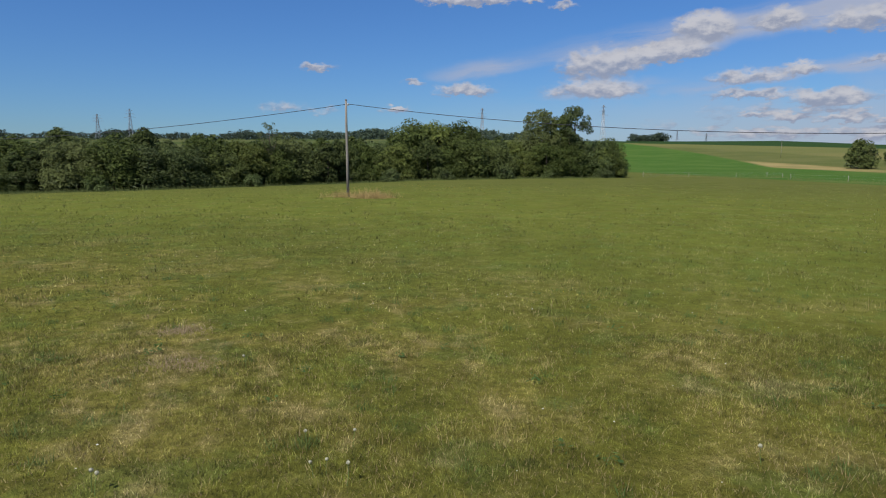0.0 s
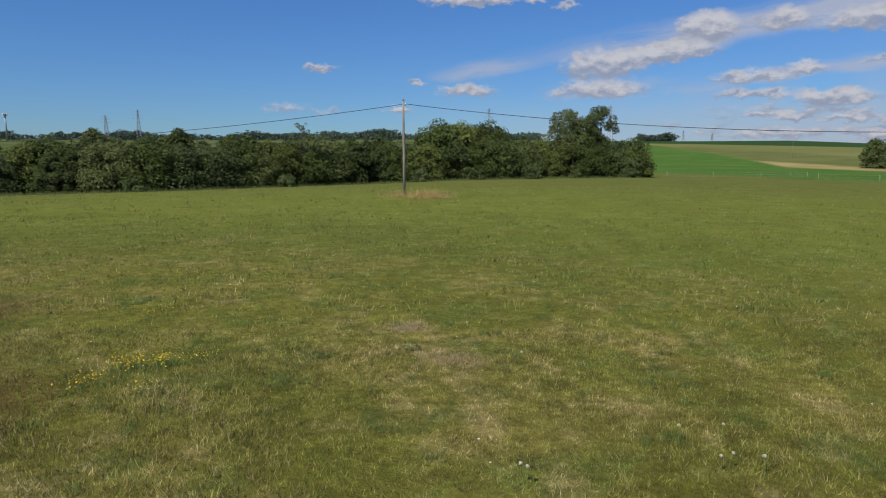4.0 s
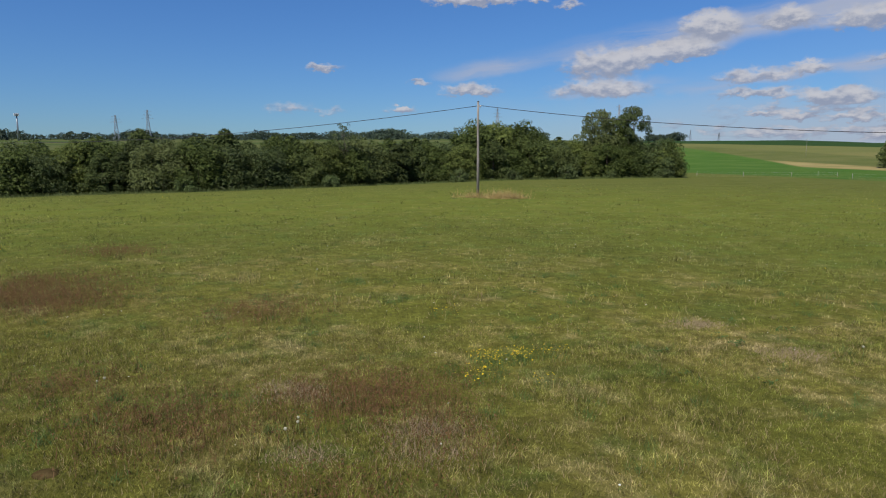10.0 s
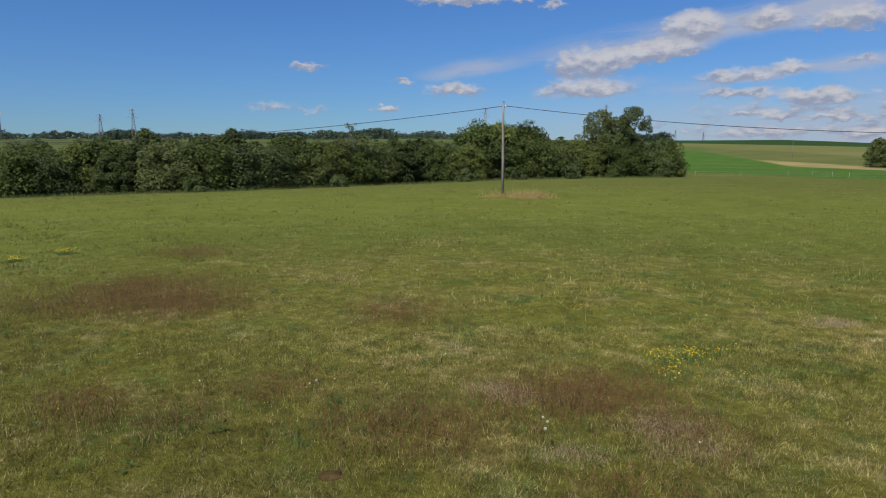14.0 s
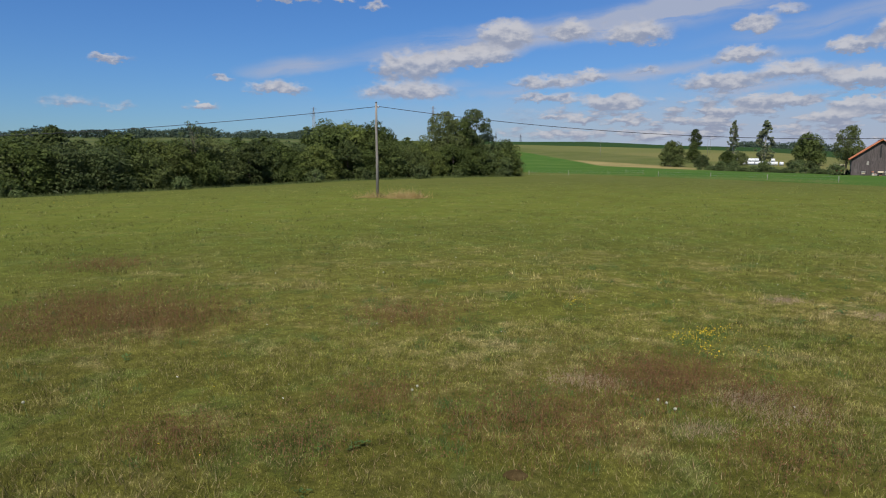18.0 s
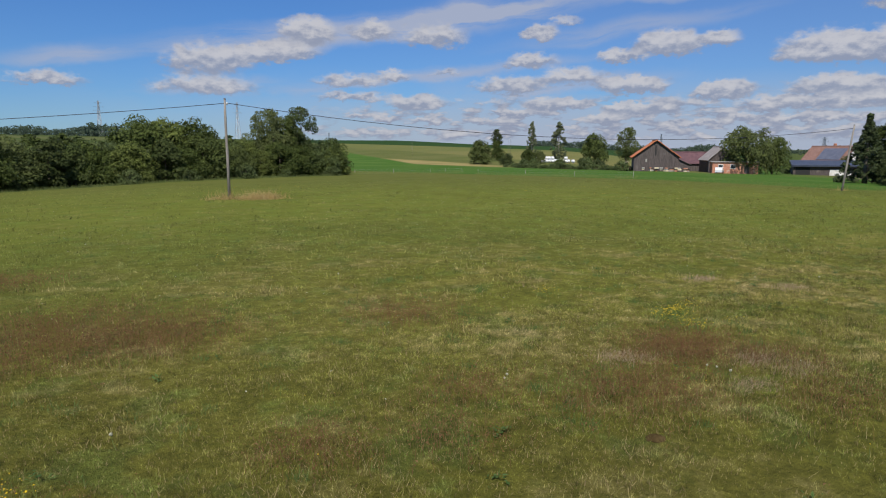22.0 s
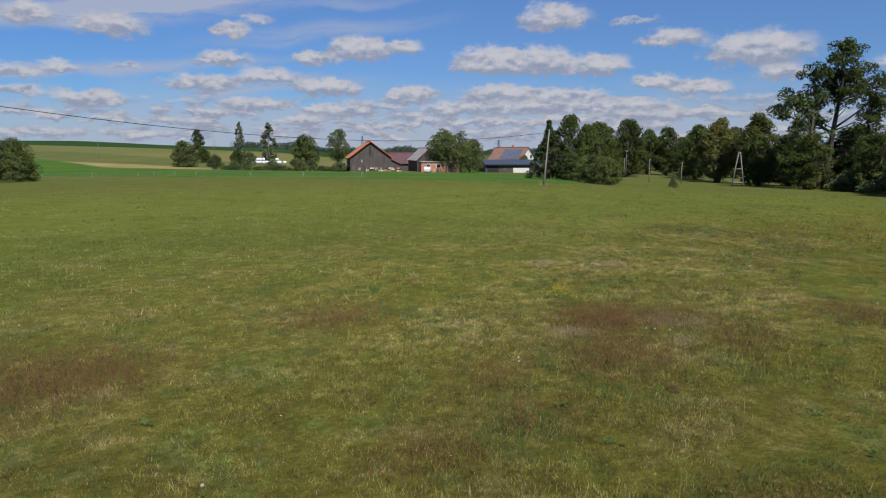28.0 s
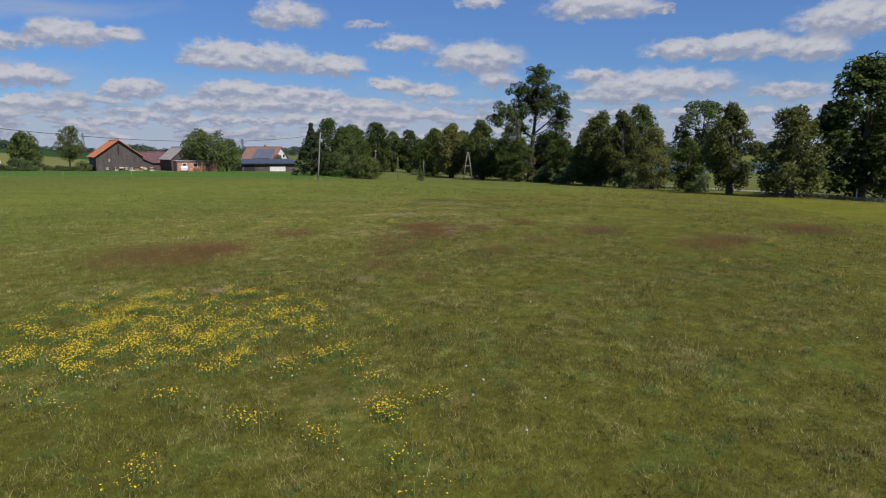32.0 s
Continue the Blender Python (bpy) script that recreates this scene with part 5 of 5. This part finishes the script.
def mast(x, y, top):
    """A slim column with a head of antennas."""
    z = gz(x, y)
    e = thing("radio_mast", pose(x, y, z), "grey radio mast with an antenna head on the skyline", "mast")
    bm = bmesh.new()
    tube(bm, [(0, 0, -0.5), (0, 0, (top - z) * 0.5), (0, 0, top - z)], [0.75, 0.6, 0.45], 10)
    part("column", bm, M_STEEL, e, smooth_faces=True)
    bm = bmesh.new()
    tube(bm, [(0, 0, top - z - 2.2), (0, 0, top - z - 1.9), (0, 0, top - z - 0.6), (0, 0, top - z)], [0.6, 1.3, 1.5, 0.5], 10)
    part("antenna_head", bm, M_STEEL, e)
    for k in range(3):
        bm = bmesh.new()
        a = k * 2.09
        box(bm, (math.cos(a) * 1.5 - 0.3, math.sin(a) * 1.5 - 0.3, top - z - 2.4), (math.cos(a) * 1.5 + 0.3, math.sin(a) * 1.5 + 0.3, top - z - 0.1), 0.08)
        part("antenna", bm, M_WRAP, e)


mast(-338, 500, 32.8)


def wood(name, b0, b1, r0, r1, height, count, label, seed, cards=110):
    """A far wood: many small crowns in one mesh, from bearing b0 to b1 (degrees)."""
    rng = np.random.default_rng(seed)
    vs, n = [], 0
    for i in range(count):
        b, r = radians(b0 + (b1 - b0) * (i + rng.random()) / count), r0 + (r1 - r0) * rng.random()
        x, y = KNOLL[0] + r * math.sin(b), KNOLL[1] + r * math.cos(b)
        h = height * (0.62 + 0.3 * rng.random() + 0.35 * math.sin(b * 23 + seed) * math.sin(b * 57 + 2 * seed))
        z = gz(x, y)
        cl = [(x + rng.normal() * h * 0.3, y + rng.normal() * h * 0.3, z + h * k, h * 0.42, h * 0.42, h * 0.24) for k in (0.02, 0.15, 0.3, 0.48, 0.64, 0.78)]
        v, _ = leaves(rng, cl, cards, h * 0.13)
        vs.append(v)
    v = np.vstack(vs)
    ob = mesh_np(name, v, np.arange(len(v)).reshape(-1, 3), M_FAR_HAZED)
    return tagged(ob, label, "wood", kind="stuff")


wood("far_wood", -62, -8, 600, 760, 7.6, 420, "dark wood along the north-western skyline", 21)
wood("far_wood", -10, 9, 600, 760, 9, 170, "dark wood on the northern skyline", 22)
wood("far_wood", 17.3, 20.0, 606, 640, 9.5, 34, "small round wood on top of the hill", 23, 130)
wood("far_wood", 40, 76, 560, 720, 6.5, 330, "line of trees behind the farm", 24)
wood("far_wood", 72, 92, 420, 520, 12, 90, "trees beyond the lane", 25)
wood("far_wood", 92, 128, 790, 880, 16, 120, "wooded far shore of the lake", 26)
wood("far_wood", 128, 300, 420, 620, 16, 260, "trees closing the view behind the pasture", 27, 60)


# ---- sward ----
def lattice(rng, cell, x, y):
    """Smooth random numbers from 0 to 1 over the plan, one for each cell."""
    g = rng.random((97, 97))
    u, v = x / cell + 1000, y / cell + 1000
    i, j = np.floor(u).astype(int), np.floor(v).astype(int)
    a, b = u - i, v - j
    a, b = a * a * (3 - 2 * a), b * b * (3 - 2 * b)
    at = lambda p, q: g[p % 97, q % 97]
    return (at(i, j) * (1 - a) + at(i + 1, j) * a) * (1 - b) + (at(i, j + 1) * (1 - a) + at(i + 1, j + 1) * a) * b


def blades(name, rng, pts, length, width, mat, label, category, lean=0.5, uneven=0.0):
    """Grass blades as slivers at plan points. uneven: how far their height follows tussocks and hollows."""
    n = len(pts)
    x, y = pts[:, 0], pts[:, 1]
    z = land(x, y)
    a = rng.random(n) * 2 * math.pi
    ln = length * (0.45 + 0.9 * rng.random(n) ** 1.5)
    if uneven:
        field = 0.5 * lattice(rng, 0.38, x, y) + 0.5 * lattice(rng, 1.3, x, y)
        ln = ln * np.maximum(0.5, 1 + uneven * (field - 0.5) * 2.4)
    w = width * (0.6 + 0.7 * rng.random(n))
    tilt = lean * (0.15 + 0.85 * rng.random(n)) * 1.15
    b = rng.random(n) * 2 * math.pi
    base = np.stack([x, y, z - 0.01], -1)
    side = np.stack([np.cos(a), np.sin(a), 0 * a], -1) * w[:, None]
    tip = base + np.stack([np.cos(b) * np.sin(tilt), np.sin(b) * np.sin(tilt), np.cos(tilt)], -1) * ln[:, None]
    v = np.stack([base - side, base + side, tip], 1).reshape(-1, 3)
    ob = mesh_np(name, v, np.arange(3 * n).reshape(-1, 3), mat)
    return tagged(ob, label, category, kind="stuff")


def tufted(rng, x0, x1, y0, y1, tufts, per, spread):
    """Plan points in tufts of uneven size."""
    c = np.stack([rng.uniform(x0, x1, tufts), rng.uniform(y0, y1, tufts)], -1)
    k = rng.poisson(per, tufts) + 1
    p = np.repeat(c, k, 0)
    return p + rng.normal(scale=spread, size=p.shape)


def off_cam_line(p):
    """Distance in plan from the line along the camera's way."""
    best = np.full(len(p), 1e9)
    for (ax, ay), (bx, by) in zip(CAM_LINE, CAM_LINE[1:]):
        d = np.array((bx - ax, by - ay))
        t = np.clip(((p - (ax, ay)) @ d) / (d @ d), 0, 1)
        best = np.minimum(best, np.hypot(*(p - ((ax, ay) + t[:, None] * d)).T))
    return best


# plan line that roughly follows PATH; grass is densest beside it
CAM_LINE = ((0, 0), (-12, -1), (-20, 1), (-25, 4), (-38, 2))
rng = np.random.default_rng(11)
NEAR = ((-27, 8, 4.4, 11.0, 2050), (-33, -27, -5, 9.0, 1700), (-27, -15, -5, 4.4, 1600), (-15, -6, -1.5, 4.4, 900), (-27, -12, 11.0, 14.0, 950))
near = np.vstack([np.vstack([tufted(rng, x0, x1, y0, y1, int((x1 - x0) * (y1 - y0) * k * 0.5 / 11), 10, 0.05), rng.uniform((x0, y0), (x1, y1), (int((x1 - x0) * (y1 - y0) * k * 0.5), 2))]) for x0, x1, y0, y1, k in NEAR])
blades("grass", rng, near, 0.072, 0.0052, M_BLADE, "short uneven pasture grass with dry and lush tufts", "grass", 1.2, 0.7)
# farther out: fewer, larger blades, thinning with distance from the camera's way
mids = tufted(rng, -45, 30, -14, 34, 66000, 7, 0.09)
d = off_cam_line(mids)
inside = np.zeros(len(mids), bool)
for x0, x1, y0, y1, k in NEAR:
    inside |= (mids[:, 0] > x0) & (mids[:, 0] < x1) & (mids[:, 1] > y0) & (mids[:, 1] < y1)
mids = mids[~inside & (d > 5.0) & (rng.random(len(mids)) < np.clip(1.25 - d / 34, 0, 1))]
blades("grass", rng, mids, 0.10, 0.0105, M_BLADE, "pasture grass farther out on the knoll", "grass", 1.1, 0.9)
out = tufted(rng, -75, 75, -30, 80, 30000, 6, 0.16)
d = off_cam_line(out)
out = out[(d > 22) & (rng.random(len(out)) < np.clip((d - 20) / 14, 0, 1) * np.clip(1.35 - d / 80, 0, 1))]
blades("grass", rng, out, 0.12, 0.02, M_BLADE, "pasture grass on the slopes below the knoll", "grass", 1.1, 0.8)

# reddish sorrel in patches: x, y, half length, half depth
SORREL = ((-19.0, 14.3, 2.0, 1.5), (-18.8, 12.7, 2.0, 1.1), (-13.0, 11.9, 1.0, 1.0), (-10.6, 7.4, 0.9, 0.7), (-9.3, 6.2, 0.6, 0.8), (-12.1, 6.3, 0.9, 0.8), (-14.3, 7.7, 0.8, 0.6),
          (-16.6, 7.2, 0.5, 0.6), (-20.0, 20.0, 1.2, 1.0), (-9.9, 7.6, 0.9, 0.8), (-12.9, 6.5, 0.9, 0.8), (-15.3, 6.6, 0.6, 0.5), (-10.4, 7.1, 1.0, 0.8), (-7.2, 3.3, 1.0, 0.8),
          (-17.4, 12.7, 1.2, 1.0), (-10.4, 4.8, 0.7, 0.6), (-12.8, 2.3, 0.8, 0.6), (-9.1, 0.0, 1.2, 1.1), (-19.4, 6.8, 0.6, 0.6), (-20.9, 5.0, 0.4, 0.4), (-16.2, 3.7, 0.6, 0.5), (-13.5, -3.5, 1.4, 1.1),
          (-6.4, -9.3, 2.2, 1.4), (-11.1, -4.9, 1.2, 1.0), (-17.0, 7.3, 0.4, 0.4))
pts = []
for x, y, a, b in SORREL:
    n = int(720 * a * b)
    q = rng.normal(size=(n, 2)) * (a * 0.62, b * 0.62)
    pts.append(q + (x, y))
pts = np.vstack(pts)
blades("sorrel", rng, pts, 0.24, 0.003, M_SORREL, "brownish sorrel stalks in loose patches of the sward", "wild plants", 0.45)
heads = np.repeat(pts, 5, 0)
heads = heads + rng.normal(scale=0.045, size=heads.shape)
hz = land(heads[:, 0], heads[:, 1]) + rng.uniform(0.08, 0.25, len(heads))
v = (np.column_stack([heads, hz])[:, None] + rng.normal(size=(len(heads), 3, 3)) * 0.0085).reshape(-1, 3)
tagged(mesh_np("sorrel_seed", v, np.arange(len(v)).reshape(-1, 3), M_SORREL), "tiny brown sorrel seed heads over the grass", "wild plants", kind="stuff")

# broad-leaved weeds in rosettes, and pale seed stalks of last grasses
at = np.column_stack([rng.uniform(-36, 8, 120), rng.uniform(-8, 14, 120)])
at = np.repeat(at, 22, 0)
reach = rng.normal(scale=0.065, size=at.shape)
at = at + reach
wz = land(at[:, 0], at[:, 1]) + rng.uniform(0.02, 0.09, len(at))
c = np.column_stack([at, wz])
u = rng.normal(size=c.shape) * (0.021, 0.021, 0.011)
w = rng.normal(size=c.shape) * (0.011, 0.011, 0.005)
v = np.stack([c - u, c + w, c + u, c - w], 1).reshape(-1, 3)
tagged(mesh_np("weeds", v, np.arange(len(v)).reshape(-1, 4), M_WEED), "green broad-leaved weeds in small rosettes", "wild plants", kind="stuff")
st = np.column_stack([rng.uniform(-37, 9, 2600), rng.uniform(-9, 18, 2600)])
blades("seed_stalks", rng, st, 0.27, 0.0026, M_STRAW, "thin pale seed stalks leaning over the grass", "grass", 0.95)

# lush tufts that the herd leaves standing, and trodden dry patches
tf = np.vstack([tufted(rng, -37, 8, -8, 16, 520, 46, 0.075), tufted(rng, -45, 26, -12, 30, 700, 24, 0.11)])
blades("grass_tufts", rng, tf, 0.155, 0.0042, M_LUSH, "lush green grass tufts left standing by grazing", "grass", 0.8)
DRY = ((-9.4, 5.9, 0.55), (-9.3, 6.5, 0.5), (-11.4, 7.8, 0.45), (-21.0, 6.7, 0.4), (-23.1, 9.6, 0.45), (-11.1, 7.5, 0.5), (-9.6, 6.5, 0.5), (-4.6, 11.1, 0.5), (-3.9, 9.2, 0.55), (-10.7, 5.8, 0.4))
bare = np.vstack([rng.normal(size=(int(6800 * r * r), 2)) * (r * 0.55, r * 0.4) + (x, y) for x, y, r in DRY])
blades("dead_grass", rng, bare, 0.075, 0.005, M_THATCH, "flattened dead grass in small trodden patches", "grass", 1.5)
# rank grass along the hedge foot, the fence and the lane
edge = np.array(bend_line(HEDGE, 0.35) + bend_line(HEDGE, 0.35) + bend_line(HEDGE, 0.35)) - (0, 1.6)
edge = np.repeat(edge, 14, 0)
edge = edge + rng.normal(size=edge.shape) * (0.5, 0.9)
blades("rank_grass", rng, edge, 0.42, 0.022, M_RANK, "rank uncut grass along the foot of the hedge", "grass", 0.5)
side = np.array(bend_line(ROAD[2:8], 0.35))
side = np.repeat(np.vstack([side + (-1.0, 3.6), side + (-1.4, 4.4)]), 9, 0)
side = side + rng.normal(size=side.shape) * (0.6, 0.55)
line = np.array(bend_line(FENCE[1:], 0.3) + bend_line(FENCE_B, 0.3))
side = np.vstack([side, np.repeat(line, 12, 0) + rng.normal(size=(12 * len(line), 2)) * 0.5])
blades("rank_grass", rng, side, 0.5, 0.016, M_RANK, "rank uncut grass along the lane and the fence", "grass", 0.5)

# dry tall grass at the pole foot
q = np.vstack([rng.normal(size=(1500, 2)) * (0.75, 0.6) + (-5.2, 46.8), rng.normal(size=(420, 2)) * (0.7, 0.5) + (-7.3, 47.9), rng.normal(size=(70, 2)) * (0.5, 0.4) + (49.6, 34.0)])
blades("dry_grass", rng, q, 0.74, 0.015, M_HAY, "tall straw-coloured grass at the foot of the line pole", "grass", 1.4)

# ---- flowers ----
CLUMPS = ((-8.6, 9.0, 26), (-8.1, 9.2, 16), (-7.6, 9.2, 10), (-8.7, 8.3, 10), (-8.2, 9.0, 10), (-8.9, 8.1, 6), (-7.9, 8.0, 5), (-9.3, 11.8, 8), (-25.1, 19.0, 40), (-24.3, 20.4, 40),
          (-22.5, 8.1, 16), (-19.6, 7.8, 9), (-25.0, 5.1, 10), (-26.9, 5.1, 10), (-25.2, 6.2, 8), (-25.9, 5.9, 16), (-27.8, 4.7, 14), (-28.4, 4.3, 14), (-29.3, 3.9, 30), (-29.6, 3.8, 18), (-28.9, 3.3, 10),
          (-30.3, 4.4, 12), (-30.6, 3.4, 8), (-31.2, 3.1, 6), (-31.4, 6.0, 10), (-31.6, 5.9, 10), (-30.3, 7.8, 6), (-30.0, 5.5, 20), (-29.6, 6.9, 12), (-16.9, -3.3, 14), (-12.0, -6.0, 16), (-28.3, 5.6, 10))
fr = np.random.default_rng(17)
spots = [fr.normal(size=(4 * n, 2)) * 0.15 + (x, y) for x, y, n in CLUMPS]
for x, y, n in zip(fr.normal(-26.7, 1.7, 210), fr.normal(9.1, 1.5, 210), fr.integers(18, 84, 210)):
    spots.append(fr.normal(size=(n, 2)) * (0.12, 0.10) + (x, y))
for x, y in zip(fr.uniform(-36, 6, 70), fr.uniform(-6, 22, 70)):
    spots.append(fr.normal(size=(fr.integers(1, 4), 2)) * 0.15 + (x, y))
yl = np.vstack(spots)
far_yl = np.vstack([fr.normal(size=(24, 2)) * (3.2, 1.6) + c for c in ((14, 50), (18, 42), (22, 36), (5, 60), (30, 28), (-2, 66), (38, 12), (46, 6), (26, 46), (-30, 52))])


def florets(name, rng, at, low, high, size, mat, label):
    """Small domed flower heads over plan points, each eight-sided."""
    n = len(at)
    z = land(at[:, 0], at[:, 1]) + rng.uniform(low, high, n)
    c = np.column_stack([at, z])
    s = size * rng.uniform(0.6, 1.25, n)
    ring = [(math.cos(a), math.sin(a), 0) for a in [k * math.pi / 3 for k in range(6)]]
    tilt = rng.normal(scale=0.3, size=(n, 2))
    v = np.empty((n, 7, 3))
    for i, (a, b, _) in enumerate(ring):
        v[:, i] = c + np.stack([a * s, b * s, (a * tilt[:, 0] + b * tilt[:, 1]) * s], -1)
    v[:, 6] = c + np.stack([0 * s, 0 * s, 0.45 * s], -1)
    f = np.array([(i, (i + 1) % 6, 6) for i in range(6)])
    f = (f[None] + 7 * np.arange(n)[:, None, None]).reshape(-1, 3)
    return tagged(mesh_np(name, v.reshape(-1, 3), f, mat), label, "flowers", kind="stuff")


florets("yellow_flowers", fr, yl, 0.08, 0.2, 0.0102, M_YELLOW, "small bright yellow meadow flowers in loose drifts")
florets("yellow_flowers", fr, far_yl, 0.10, 0.2, 0.02, M_YELLOW, "sparse yellow flowers far out in the pasture")
blades("flower_leaves", fr, np.repeat(yl, 2, 0) + fr.normal(scale=0.03, size=(2 * len(yl), 2)), 0.12, 0.0055, M_LUSH, "green leaves at the foot of the yellow flowers", "flowers", 0.8)
blades("flower_stems", fr, yl, 0.17, 0.004, M_STEM, "thin green stems of the yellow flowers", "flowers", 0.25)
wh = np.vstack([np.column_stack([fr.uniform(-30, 26, 360), fr.uniform(-12, 34, 360)]), np.column_stack([fr.normal(0, 16, 620), fr.normal(26, 11, 620)])])
florets("white_clover", fr, wh, 0.06, 0.14, 0.012, M_CLOVER, "scattered white clover heads in the grass")

PUFFS = ((-1.47, 6.56), (-1.15, 6.01), (-0.92, 5.79), (-0.97, 6.62), (3.26, 6.25), (-1.27, 5.94), (-3.28, 5.66), (-3.21, 5.58), (-10.98, 6.40), (-10.89, 6.23), (-10.98, 6.02), (-13.8, 7.54), (-13.89, 7.48),
         (-18.6, 8.55), (-20.97, 7.85), (-23.84, 9.16), (-23.83, 8.02), (-25.43, 2.87), (-29.01, 1.87), (-30.00, 2.05), (-28.54, 2.77), (-29.09, 2.76), (-28.05, 3.07), (-30.99, 3.98), (-29.98, 6.05), (-28.93, 5.65),
         (-28.45, 5.80), (-29.36, 4.31), (-29.35, 8.33), (-26.61, 5.91), (-26.85, 5.62), (-23.88, 9.10), (-24.79, 7.69), (-24.87, 7.32), (-24.96, 6.32), (-25.80, 8.41), (-25.24, 8.52), (-25.25, 8.13), (-12.67, 15.91), (-2.85, 9.03))
clock = thing("dandelion_clock", pose(*PUFFS[0], gz(*PUFFS[0])), "round white dandelion seed head on a thin stem", "dandelion", "dandelion clocks")
bm = bmesh.new()
tube(bm, [(0, 0, -0.02), (0.01, 0.005, 0.1), (0, 0, 0.19)], [0.004, 0.003, 0.003], 5)
part("stem", bm, M_STEM, clock)
bm = bmesh.new()
bmesh.ops.create_icosphere(bm, subdivisions=2, radius=0.019)
for vtx in bm.verts:
    vtx.co = vtx.co * random.uniform(0.82, 1.12) + Vector((0, 0, 0.205))
part("seed_ball", bm, M_DOWN, clock)
pr = random.Random(4)
for x, y in PUFFS[1:]:
    copy_thing(clock, pose(x, y, gz(x, y), pr.uniform(-12, 12), pr.uniform(-12, 12), pr.uniform(0, 360)) @ Matrix.Scale(pr.uniform(0.85, 1.15), 4))

# molehill
mx, my = -13.28, 5.40
mole = thing("molehill", pose(mx, my, gz(mx, my)), "small heap of dark bare soil in the grass", "molehill")
bm = bmesh.new()
bmesh.ops.create_icosphere(bm, subdivisions=3, radius=0.11)
for vtx in bm.verts:
    k = 1 + 0.35 * noise.noise(vtx.co * 9)
    vtx.co = Vector((vtx.co.x * k * 1.2, vtx.co.y * k * 0.9, max(-0.03, vtx.co.z * 0.38 * k)))
part("soil", bm, M_SOIL, mole, smooth_faces=True)
